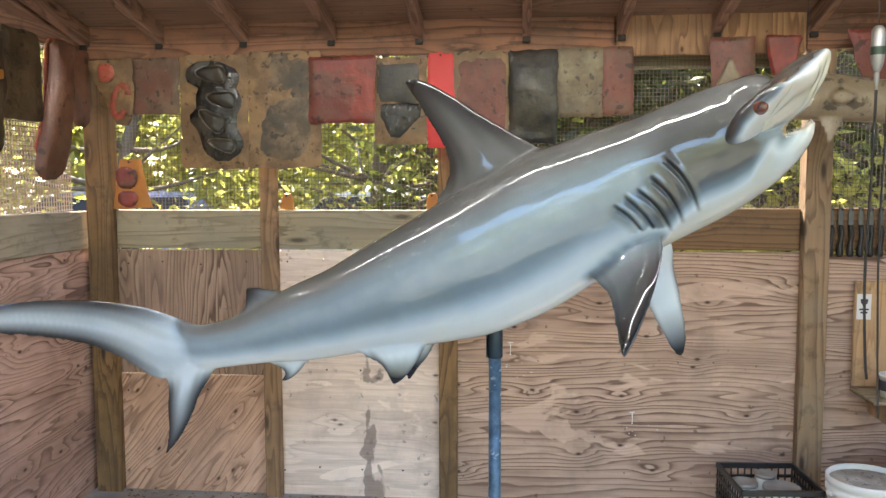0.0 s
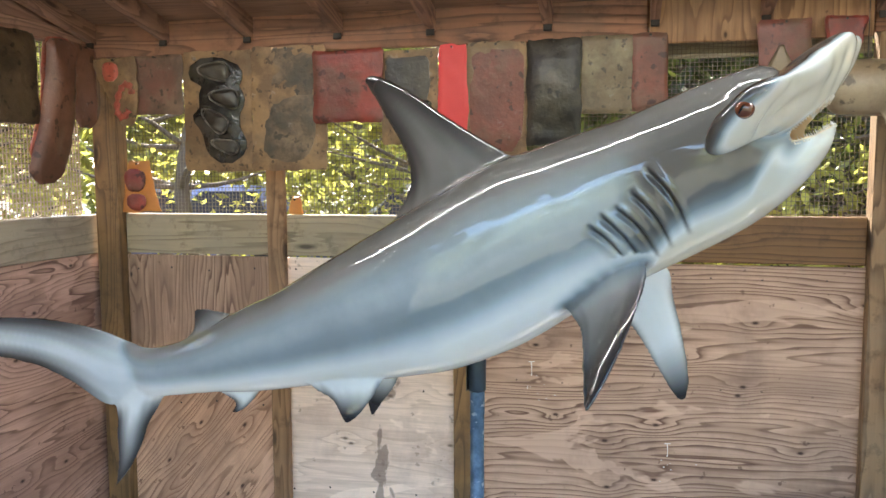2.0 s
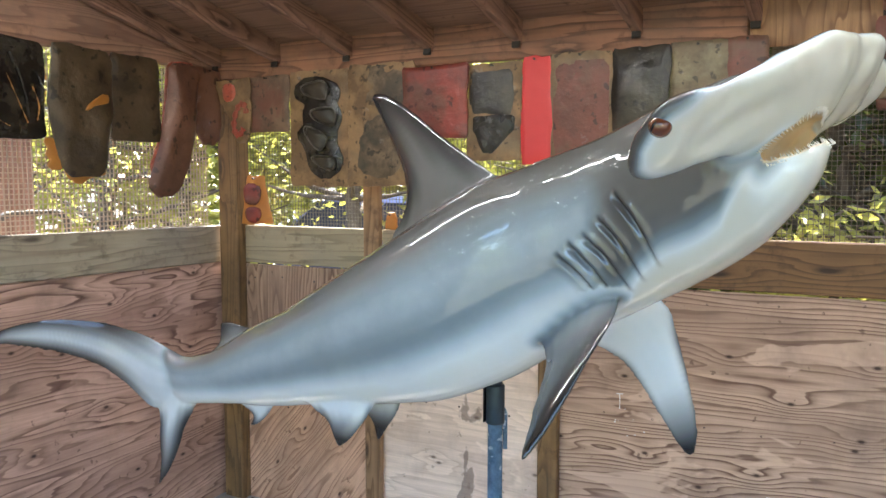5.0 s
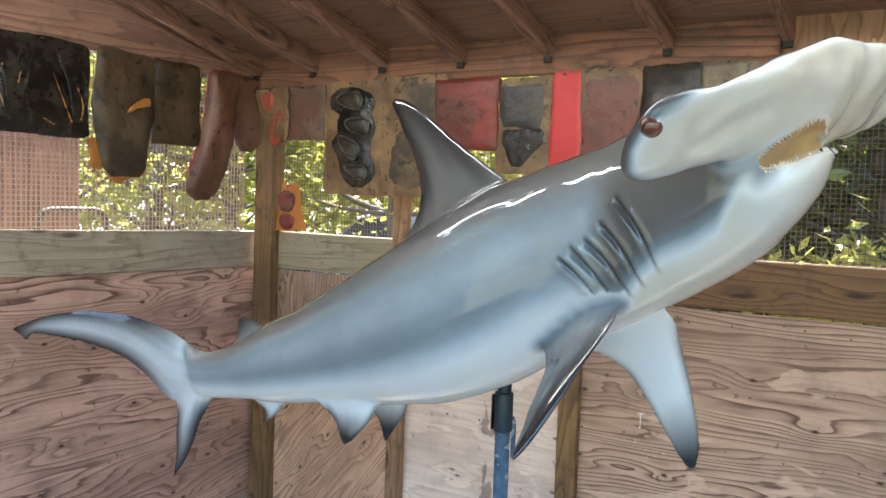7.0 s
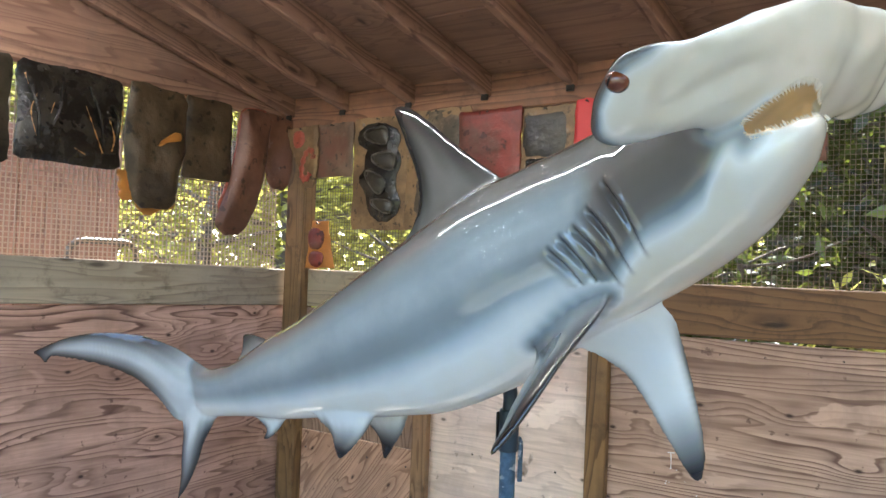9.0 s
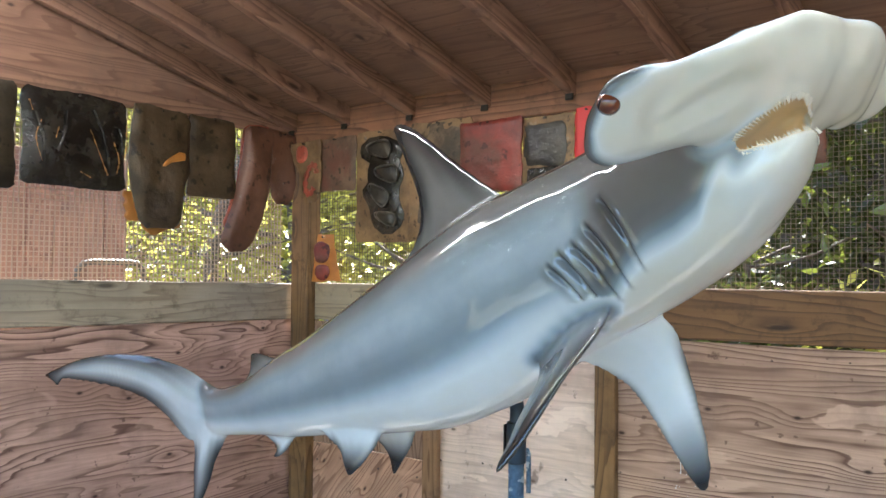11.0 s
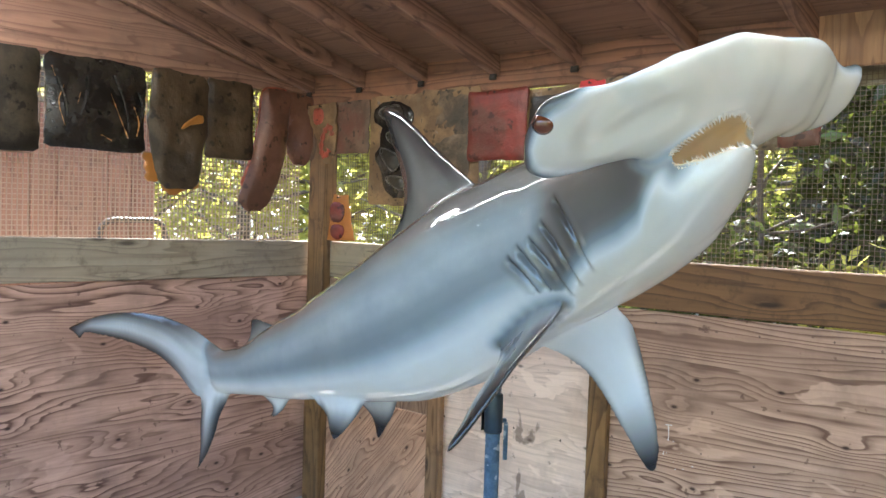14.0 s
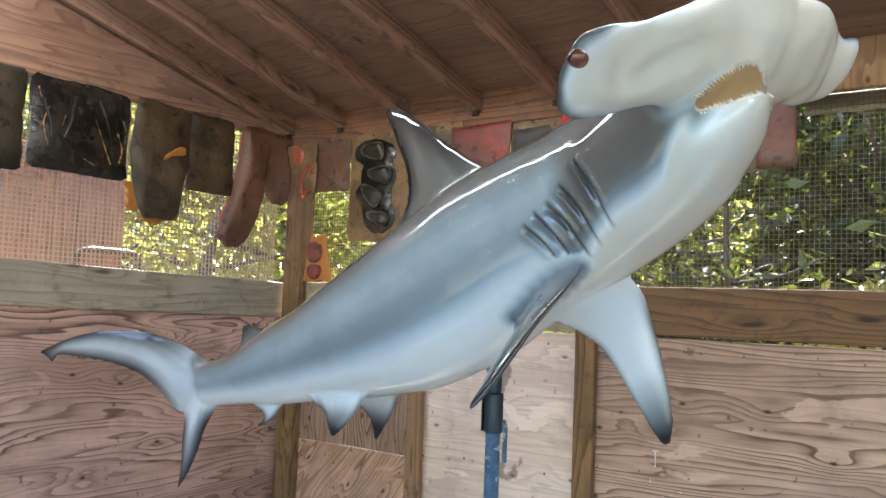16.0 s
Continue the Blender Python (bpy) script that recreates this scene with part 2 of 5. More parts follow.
def box_bm(sx, sy, sz, bevel=0.003, jitter=0.0, seed=0):
    bm = bmesh.new()
    bmesh.ops.create_cube(bm, size=1)
    bmesh.ops.scale(bm, vec=(sx, sy, sz), verts=bm.verts)
    if bevel:
        bmesh.ops.bevel(bm, geom=bm.edges[:], offset=bevel, segments=1, affect="EDGES")
    if jitter:
        rnd = random.Random(seed)
        for v in bm.verts:
            v.co += Vector([rnd.uniform(-jitter, jitter) for _ in range(3)])
    return bm


def board(name, lo, hi, material, parent=None, label="", bevel=0.004):
    """A sawn board between two corners, its origin in its middle."""
    lo, hi = Vector(lo), Vector(hi)
    base = parent.matrix_basis.translation if parent else Vector()
    return part(name, box_bm(*(hi - lo), bevel), material, parent, label, (lo + hi) / 2 - base)


def tube_bm(points, radius, sides=8, bm=None, cap=True):
    """A round bar along points; radius a number or one for each point."""
    bm = bm or bmesh.new()
    points = [Vector(p) for p in points]
    rads = [float(r) for r in radius] if isinstance(radius, (list, tuple)) else [float(radius)] * len(points)
    rings = []
    side = None
    for i, p in enumerate(points):
        d = (points[min(i + 1, len(points) - 1)] - points[max(i - 1, 0)]).normalized()
        if side is None:
            side = d.orthogonal().normalized()
        side = (side - d * side.dot(d)).normalized()
        up = d.cross(side)
        rings.append([bm.verts.new(p + rads[i] * (math.cos(k) * side + math.sin(k) * up)) for k in (2 * math.pi * j / sides for j in range(sides))])
    for a, b in zip(rings, rings[1:]):
        for k in range(sides):
            bm.faces.new((a[k], a[(k + 1) % sides], b[(k + 1) % sides], b[k]))
    if cap:
        bm.faces.new(rings[0][::-1])
        bm.faces.new(rings[-1])
    return bm


def lathe_bm(profile, sides=32, bm=None):
    """A turned shape from (radius, height) pairs."""
    bm = bm or bmesh.new()
    rings = [[bm.verts.new((r * math.cos(k), r * math.sin(k), z)) for k in np.arange(sides) * 2 * math.pi / sides] for r, z in profile]
    for a, b in zip(rings, rings[1:]):
        for k in range(sides):
            bm.faces.new((a[k], a[(k + 1) % sides], b[(k + 1) % sides], b[k]))
    bm.faces.new(rings[0][::-1])
    bm.faces.new(rings[-1])
    return bm


def catmull(points, n):
    """n points along a smooth curve through the given rows of numbers."""
    p = np.array(points, float)
    p = np.vstack([2 * p[0] - p[1], p, 2 * p[-1] - p[-2]])
    out = []
    for s in np.linspace(0, len(p) - 3 - 1e-6, n):
        i = int(s)
        t = s - i
        a, b, c, d = p[i:i + 4]
        out.append(0.5 * (2 * b + (c - a) * t + (2 * a - 5 * b + 4 * c - d) * t ** 2 + (3 * b - a - 3 * c + d) * t ** 3))
    return np.array(out)

# ---- the shed ----
FLOOR, WALL_Y, LEFT_X = -0.07, 3.87, -2.13
RAIL_LO, RAIL_HI = 1.152, 1.340

# ground and floor
n = Nodes("ground_dirt")
v = n.coords(shift=False)
f = n.noise(v, 1.3, 8, 0.65)
col = n.ramp(f, (0.35, (0.075, 0.072, 0.045)), (0.7, (0.165, 0.150, 0.110)))
n.bump(n.noise(v, 9.0, 8, 0.7), 0.6, 0.05)
M["dirt"] = n.done(col, 0.95)
n = Nodes("floor_concrete")
v = n.coords(shift=False)
f = n.noise(v, 5.0, 8, 0.65)
col = n.ramp(f, (0.3, (0.17, 0.155, 0.14)), (0.7, (0.34, 0.32, 0.30)))
n.bump(n.noise(v, 40.0, 6, 0.7), 0.5, 0.01)
M["concrete"] = n.done(col, 0.85)

bm = bmesh.new()
bmesh.ops.create_grid(bm, x_segments=60, y_segments=60, size=150)
for q in bm.verts:
    r = max(abs(q.co.x), abs(q.co.y))
    q.co.z = 0.0 if r < 8 else 0.25 * noise.noise(q.co * 0.09)
ground = tagged(part("ground", bm, M["dirt"], at=(0, 2, FLOOR - 0.05)), "dark earth with leaf litter round the shed", "ground", kind="structure")
floor = tagged(board("floor", (-2.4, 0.2, FLOOR - 0.12), (2.9, 4.0, FLOOR), M["concrete"]), "dusty grey concrete shed floor", "floor", kind="structure")

# back wall
wall = group_of("wall_back", (0, WALL_Y, FLOOR), "back wall of raw plywood on studs, rail above", "wall", "structure")
def on_back(name, x0, x1, z0, z1, mat, front=0.0, thick=0.018, label=""):
    return board(name, (x0, WALL_Y + front, z0), (x1, WALL_Y + front + thick, z1), mat, wall, label)
on_back("plywood_panel", -2.14, -1.215, FLOOR - 0.05, 0.524, M["ply_d"], 0.012, 0.016)
on_back("plywood_panel", -2.14, -1.215, 0.527, RAIL_LO - 0.008, M["ply_z"], 0.012, 0.016)
on_back("plywood_panel", -1.205, -0.345, FLOOR - 0.05, RAIL_LO - 0.008, M["ply_pale"], 0.012, 0.016)
on_back("plywood_panel", -0.338, 1.31, FLOOR - 0.05, RAIL_LO - 0.004, M["ply_x"], 0.010, 0.016)
on_back("plywood_panel", 1.318, 2.9, FLOOR - 0.05, RAIL_LO - 0.010, M["ply_x"], 0.010, 0.016)
on_back("rail_board", -1.985, -1.24, RAIL_LO, RAIL_HI, M["grey_rail_x"], 0.0, 0.038)
on_back("rail_board", -1.17, -0.31, RAIL_LO, RAIL_HI, M["grey_rail_x"], 0.0, 0.038)
on_back("rail_board", -0.305, 1.255, RAIL_LO + 0.005, RAIL_HI + 0.008, M["brown_rail_x"], 0.0, 0.038)
on_back("rail_board", 1.375, 2.9, RAIL_LO + 0.008, RAIL_HI + 0.01, M["brown_rail_x"], 0.0, 0.038)
on_back("stud", -1.247, -1.165, FLOOR, 2.10, M["lumber_z"], -0.040, 0.038)
on_back("stud", -0.392, -0.305, FLOOR, 2.10, M["treated_z"], -0.030, 0.038)
on_back("corner_post", -2.112, -1.99, FLOOR, 2.10, M["treated_z"], -0.045, 0.09)
on_back("wall_post", 1.258, 1.371, FLOOR, 2.10, M["dirty_z"], -0.045, 0.09)
on_back("header_board", -2.12, 0.405, 2.052, 2.25, M["lumber_x"], -0.082, 0.038)
on_back("header_board", 0.412, 1.225, 2.030, 2.28, M["ply_header"], -0.082, 0.018)
on_back("header_board", 1.232, 2.9, 2.05, 2.25, M["lumber_x"], -0.060, 0.038)
on_back("slat_board", 0.470, 1.255, 1.985, 2.055, M["grey_rail_x"], 0.048, 0.02)
on_back("top_plate", -2.13, 2.9, 2.10, 2.20, M["lumber_x"], -0.04, 0.085)

# left wall
wall = group_of("wall_left", (LEFT_X, 0, FLOOR), "side wall of raw plywood with a pale grey rail", "wall", "structure")
def on_left(name, y0, y1, z0, z1, mat, front=0.0, thick=0.018):
    return board(name, (LEFT_X - front - thick, y0, z0), (LEFT_X - front, y1, z1), mat, wall)
on_left("plywood_panel", 1.39, 3.90, FLOOR - 0.05, 1.165, M["ply_y"], 0.012, 0.016)
on_left("plywood_panel", 0.3, 1.38, FLOOR - 0.05, 1.165, M["ply_y"], 0.012, 0.016)
rail = on_left("rail_board", 0.3, 3.865, 1.178, 1.365, M["grey_rail_y"], 0.0, 0.038)
rail.rotation_euler.x = radians(-1.0)
# unseen panel added to shut out light mirrored in the shark's flank
on_left("plywood_panel", 0.3, 1.93, 1.37, 2.10, M["ply_y"], 0.012, 0.016)
on_left("side_beam", 0.3, 3.80, 2.100, 2.165, M["lumber_y"], -0.045, 0.07)
on_left("stud", 0.3, 0.39, FLOOR, 2.15, M["lumber_z"], 0.0, 0.09)
on_left("gable_panel", 0.3, 3.84, 2.155, 3.05, M["ply_gable"], -0.03, 0.016)

# unseen wall added past the open front, keeps the bright yard off the gloss
on_left("wing_panel", -1.25, 0.29, FLOOR - 0.05, 2.55, M["ply_y"], 0.012, 0.016)
on_left("stud", -1.25, -1.16, FLOOR, 2.55, M["lumber_z"], 0.03, 0.09)

# right wall, past what is seen
wall = group_of("wall_right", (2.9, 0, FLOOR), "plain plywood side wall of the shed", "wall", "structure")
board("plywood_panel", (2.9, 1.6, FLOOR), (2.918, 3.9, 2.3), M["ply_y"], wall)

# roof
SLOPE = 0.235
def roof_z(y):
    return 2.112 + SLOPE * (3.79 - y)
EAVE = 2.02
bm = bmesh.new()
for i in range(3):
    y0, y1 = EAVE + i * 0.645, EAVE + (i + 1) * 0.645 - 0.004
    quad = []
    for zz in (0.092, 0.106):
        for x, y in ((-2.35, y0), (3.1, y0), (3.1, y1), (-2.35, y1)):
            quad.append(bm.verts.new((x, y, roof_z(y) + zz)))
    for f in ((0, 3, 2, 1), (4, 5, 6, 7), (0, 1, 5, 4), (1, 2, 6, 5), (2, 3, 7, 6), (3, 0, 4, 7)):
        bm.faces.new([quad[k] for k in f])
ceiling = tagged(part("ceiling", bm, M["sheathing"]), "bare plywood roof sheathing over the rafters", "ceiling", kind="structure")
run = 3.85 - EAVE
M["notch_dark"] = plain("notch_dark", (0.03, 0.025, 0.02), 0.6, 0.4)
first = None
for x in (-2.06, -1.692, -1.287, -0.874, -0.469, 0.014, 0.432, 0.841, 1.25, 1.66, 2.07, 2.48):
    m = pose(x, 3.80, roof_z(3.80) + 0.045, -math.degrees(math.atan(SLOPE)), 0, 0)
    if first is None:
        bm = box_bm(0.038, run, 0.089, 0.003)
        bmesh.ops.translate(bm, vec=(0, -run / 2, 0), verts=bm.verts)
        first = part("rafter", bm, M["lumber_y"])
        first.matrix_basis = m
        # dark block in place of the shaded gap under the rafter end
        part("steel_clip", box_bm(0.034, 0.012, 0.034, 0.002), M["notch_dark"], first, "dark block standing in for the shaded notch at the header", (0.0, -0.022, -0.052))
        tagged(first, "rough sawn softwood rafter under the roof", "rafter", "roof rafters", "structure")
    else:
        copy_thing(first, m)

# front awning over the working side, unseen; its reach narrows the mirrored sky
AWN = roof_z(2.0) + 0.10
bm = bmesh.new()
for x0 in (-2.35, -0.52, 1.31):
    q = box_bm(1.815, 2.50, 0.016, 0.002)
    bmesh.ops.translate(q, vec=(x0 + 0.91, 2.015 - 1.25, AWN), verts=q.verts)
    bm.from_mesh(mesh_from("sheet", q, []))
tagged(part("awning", bm, M["sheathing"]), "flat plywood awning over the open front, unseen, limiting the sky light", "awning", kind="structure")
for x in (-2.28, 2.95):
    tagged(board("awning_post", (x - 0.045, 0.27, FLOOR), (x + 0.045, 0.36, AWN - 0.008), M["lumber_z"]), "square post under the awning", "post", kind="structure")

# wire mesh in the openings
n = Nodes("mesh_wire")
M["wire"] = n.done((0.17, 0.135, 0.09), 0.6, Metallic=0.2)
# paler wire for the side mesh: the sun on it put into the colour
M["sunlit_wire"] = plain("sunlit_wire", (0.50, 0.37, 0.26), 0.6, vary=0.2)
def wire_mesh(name, length, height, cell, at, turn, label):
    verts, faces = [], []
    def bar(x0, x1, z0, z1, t):
        k = len(verts)
        for y in (-t, t):
            verts.extend([(x0, y, z0), (x1, y, z0), (x1, y, z1), (x0, y, z1)])
        for f in ((0, 1, 2, 3), (7, 6, 5, 4), (0, 4, 5, 1), (1, 5, 6, 2), (2, 6, 7, 3), (3, 7, 4, 0)):
            faces.append([k + q for q in f])
    w = 0.0011 if turn == 0 else 0.0022
    for i in range(int(length / cell) + 1):
        bar(i * cell - w, i * cell + w, 0, height, w)
    for i in range(int(height / cell) + 1):
        bar(0, length, i * cell - w, i * cell + w, w * 0.7)
    me = bpy.data.meshes.new(name)
    me.from_pydata(verts, [], faces)
    me.materials.append(M["wire" if turn == 0 else "sunlit_wire"])
    ob = new(name, me)
    ob.matrix_basis = pose(*at, 0, 0, turn)
    return tagged(ob, label, "wire mesh", kind="structure")
wire_mesh("window_mesh_back", 4.9, 0.86, 0.0175, (-2.1, WALL_Y + 0.045, 1.25), 0, "galvanised wire mesh stretched across the back opening")
wire_mesh("window_mesh_left", 3.5, 0.95, 0.0210, (LEFT_X - 0.045, 0.32, 1.28), 90, "galvanised wire mesh stretched across the side opening")

# ---- the shark ----
class Skin:
    """Collects closed shells whose points carry paint values: tone (0 back, 1 belly), edge (dark rim), along and round (place on the body)."""
    def __init__(self):
        self.v, self.f, self.paint = [], [], []

    def grid(self, rings, paint):
        base, k, m = len(self.v), len(rings), len(rings[0])
        for r, p in zip(rings, paint):
            self.v.extend(tuple(q) for q in r)
            self.paint.extend(p)
        for i in range(k - 1):
            for j in range(m):
                a, b = base + i * m + j, base + i * m + (j + 1) % m
                self.f.append((a, b, b + m, a + m))
        self.f.append(tuple(base + j for j in range(m))[::-1])
        self.f.append(tuple(base + (k - 1) * m + j for j in range(m)))


def unit(v):
    v = np.array(v, float)
    return v / np.linalg.norm(v)


def smooth01(a, b, x):
    t = np.clip((np.asarray(x, float) - a) / (b - a), 0, 1)
    return t * t * (3 - 2 * t)


skin = Skin()


def loft(stations, rings, paint, sides=40, power=2.15):
    """Body sections: top x z, bottom x z, middle y, half width, drop of the widest line."""
    s = catmull(stations, rings)
    top = np.stack([s[:, 0], s[:, 4], s[:, 1]], 1)
    bot = np.stack([s[:, 2], s[:, 4], s[:, 3]], 1)
    mid = (top + bot) / 2
    tang = np.gradient(mid, axis=0)
    out, paints = [], []
    for i in range(rings):
        up = unit(top[i] - bot[i])
        half = np.linalg.norm(top[i] - bot[i]) / 2
        far = unit(np.cross(tang[i], up)) * -1
        ring, pr = [], []
        for k in range(sides):
            a = 2 * math.pi * k / sides
            c, q = math.cos(a), math.sin(a)
            cu, cq = np.sign(c) * abs(c) ** (2 / power), np.sign(q) * abs(q) ** (2 / power)
            ring.append(mid[i] + up * half * cu + far * s[i, 5] * cq - up * s[i, 6] * (1 - cu * cu))
            pr.append(paint(i / (rings - 1), c, q, ring[-1]))
        out.append(ring)
        paints.append(pr)
    skin.grid(out, paints)


BODY = [
    (-1.075, 1.050, -1.020, 0.885, 2.490, 0.030, 0.0),
    (-1.010, 1.034, -0.965, 0.895, 2.489, 0.045, 0.0),
    (-0.870, 1.072, -0.800, 0.918, 2.487, 0.066, 0.0),
    (-0.742, 1.146, -0.647, 0.930, 2.485, 0.088, 0.0),
    (-0.600, 1.215, -0.494, 0.956, 2.482, 0.108, 0.0),
    (-0.450, 1.303, -0.350, 0.976, 2.480, 0.128, 0.0),
    (-0.300, 1.390, -0.200, 1.003, 2.472, 0.144, 0.0),
    (-0.150, 1.478, -0.060, 1.037, 2.462, 0.155, 0.0),
    (0.000, 1.560, 0.085, 1.100, 2.455, 0.155, 0.0),
    (0.130, 1.604, 0.220, 1.190, 2.440, 0.143, 0.0),
    (0.260, 1.645, 0.360, 1.270, 2.414, 0.128, 0.010),
    (0.380, 1.690, 0.490, 1.345, 2.382, 0.132, 0.022),
    (0.480, 1.730, 0.600, 1.415, 2.342, 0.132, 0.028),
    (0.545, 1.752, 0.665, 1.470, 2.310, 0.122, 0.026),
    (0.600, 1.765, 0.715, 1.540, 2.292, 0.108, 0.040),
    (0.640, 1.760, 0.735, 1.600, 2.285, 0.080, 0.020),
]


def body_paint(s, c, q, p):
    white = 0.62 - 0.06 * smooth01(0.5, 0.8, s) - 0.06 * smooth01(0.35, 0.0, s)
    tone = 0.5 - 0.5 * c
    tone = 0.56 * smooth01(0.0, 0.40, tone) + 0.32 * smooth01(white, white + 0.20, tone) - 0.10 * smooth01(0.46, 0.58, tone) * smooth01(white + 0.1, white, tone)
    tone = max(0.0, tone - 0.20 * smooth01(0.72, 0.86, s) * smooth01(0.66, 0.50, 0.5 - 0.5 * c))
    return (tone, 0.0, s, (0.5 - 0.5 * c) * (1 if q < 0 else -1))


loft(BODY, 90, body_paint)

# lower jaw
JAW = [
    (0.500, 1.640, 0.600, 1.430, 2.335, 0.060, 0.0),
    (0.575, 1.620, 0.655, 1.460, 2.310, 0.094, 0.0),
    (0.645, 1.620, 0.708, 1.515, 2.292, 0.102, 0.0),
    (0.705, 1.635, 0.742, 1.566, 2.286, 0.078, 0.0),
    (0.745, 1.648, 0.762, 1.612, 2.286, 0.046, 0.0),
    (0.762, 1.645, 0.768, 1.632, 2.287, 0.016, 0.0),
]
loft(JAW, 26, lambda s, c, q, p: (0.97, 0.0, 2.0, 0.0), 28)

# hammer
HEAD_O = np.array((0.675, 2.280, 1.690))
HEAD_C = unit((0.389, 0.903, 0.179))
HEAD_H = unit(np.array((0.54, -0.40, 0.735)) - HEAD_C * np.dot((0.54, -0.40, 0.735), HEAD_C))
HEAD_N = np.cross(HEAD_H, HEAD_C)


def head_at(h, c, n):
    return HEAD_O + HEAD_H * h + HEAD_C * c + HEAD_N * n


# across, front edge, rear edge, half thickness, lift
HAMMER = [
    (-0.352, 0.030, -0.045, 0.010, 0.024),
    (-0.340, 0.058, -0.082, 0.022, 0.024),
    (-0.300, 0.082, -0.098, 0.032, 0.018),
    (-0.240, 0.100, -0.084, 0.035, 0.007),
    (-0.160, 0.130, -0.060, 0.042, -0.002),
    (-0.090, 0.160, -0.084, 0.052, 0.000),
    (-0.030, 0.176, -0.115, 0.060, -0.002),
    (0.020, 0.175, -0.120, 0.062, -0.002),
    (0.070, 0.169, -0.112, 0.060, -0.002),
    (0.130, 0.160, -0.082, 0.053, -0.002),
    (0.200, 0.140, -0.066, 0.043, 0.001),
    (0.270, 0.108, -0.078, 0.037, 0.004),
    (0.325, 0.076, -0.074, 0.030, 0.006),
    (0.362, 0.078, -0.058, 0.022, 0.004),
    (0.384, 0.050, -0.020, 0.010, 0.004),
]
ham = catmull(HAMMER, 56)
rings, paints = [], []
for c, fr, re, th, li in ham:
    ring, pr = [], []
    for k in range(36):
        a = 2 * math.pi * k / 36
        ch, nn = math.cos(a), math.sin(a)
        h = (fr + re) / 2 + (fr - re) / 2 * np.sign(ch) * abs(ch) ** 0.85
        thick = th * (0.62 + 0.38 * smooth01(1, -0.4, ch))
        ring.append(head_at(h, c, li + thick * nn))
        end = float(smooth01(0.27, 0.33, abs(c - 0.01)))
        top = smooth01(-0.15 - 0.45 * end, 0.30 - 0.35 * end, nn - 0.25 * max(ch, 0))
        tip = smooth01(0.27, 0.34, abs(c - 0.01))
        patch = smooth01(-0.285, -0.335, c) * smooth01(-0.005, 0.045, h) * smooth01(-0.9, 0.1, nn)
        # rear underside of the lobes: shading of the hollow put into the tone
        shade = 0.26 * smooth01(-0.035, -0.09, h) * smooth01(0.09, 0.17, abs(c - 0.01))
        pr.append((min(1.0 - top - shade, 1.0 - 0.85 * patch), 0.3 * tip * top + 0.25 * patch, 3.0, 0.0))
    rings.append(ring)
    paints.append(pr)
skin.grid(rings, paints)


def fin(lead, trail, thick, paint, spans=34, sides=18):
    """A fin between two edge curves, root first; thick: half thickness from root to tip."""
    a, b, th = catmull(lead, spans), catmull(trail, spans), np.interp(np.linspace(0, 1, spans), np.linspace(0, 1, len(thick)), thick)
    rings, paints = [], []
    for i in range(spans):
        chord = b[i] - a[i]
        span = a[min(i + 1, spans - 1)] + b[min(i + 1, spans - 1)] - a[max(i - 1, 0)] - b[max(i - 1, 0)]
        nrm = unit(np.cross(chord, span))
        size = np.linalg.norm(chord)
        ring, pr = [], []
        for k in range(sides):
            ang = 2 * math.pi * k / sides
            u = 0.5 - 0.5 * math.cos(ang)
            side = math.sin(ang)
            t = max(min(th[i], 0.35 * size + 0.004) * 1.5 * (1 - u) ** 0.75 * u ** 0.38, 0.0054) if 0.001 < u < 0.999 else 0
            ring.append(a[i] + chord * u + nrm * t * side)
            pr.append(paint(i / (spans - 1), u, side, size))
        rings.append(ring)
        paints.append(pr)
    skin.grid(rings, paints)


def rim(v, u, size, tip0, tip1, lead_w=0.012, trail_w=0.03):
    d = max(smooth01(lead_w, 0.0, u * size), smooth01(trail_w, 0.0, (1 - u) * size))
    return float(max(d * smooth01(0.12, 0.36, v), smooth01(tip0, tip1, v))) ** 0.75


# first dorsal fin
fin([(0.090, 2.440, 1.560), (0.045, 2.442, 1.589), (-0.060, 2.466, 1.648), (-0.150, 2.488, 1.705), (-0.240, 2.512, 1.762), (-0.310, 2.532, 1.795), (-0.350, 2.543, 1.800)],
    [(-0.290, 2.470, 1.380), (-0.262, 2.474, 1.430), (-0.228, 2.480, 1.500), (-0.238, 2.495, 1.575), (-0.285, 2.515, 1.660), (-0.335, 2.533, 1.740), (-0.364, 2.544, 1.785)],
    (0.040, 0.034, 0.024, 0.018, 0.012, 0.006),
    lambda v, u, s, w: (0.10, rim(v, u, w, 0.55, 0.92, 0.062, 0.075), 3.0, 0.0))
# second dorsal fin
fin([(-0.710, 2.486, 1.140), (-0.760, 2.486, 1.150), (-0.815, 2.487, 1.158), (-0.852, 2.488, 1.156)],
    [(-0.905, 2.487, 1.060), (-0.880, 2.487, 1.078), (-0.864, 2.488, 1.105), (-0.862, 2.488, 1.150)],
    (0.022, 0.016, 0.010, 0.004),
    lambda v, u, s, w: (0.25, 0.95 * rim(v, u, w, 0.4, 0.95, 0.012, 0.03), 3.0, 0.0), 16)
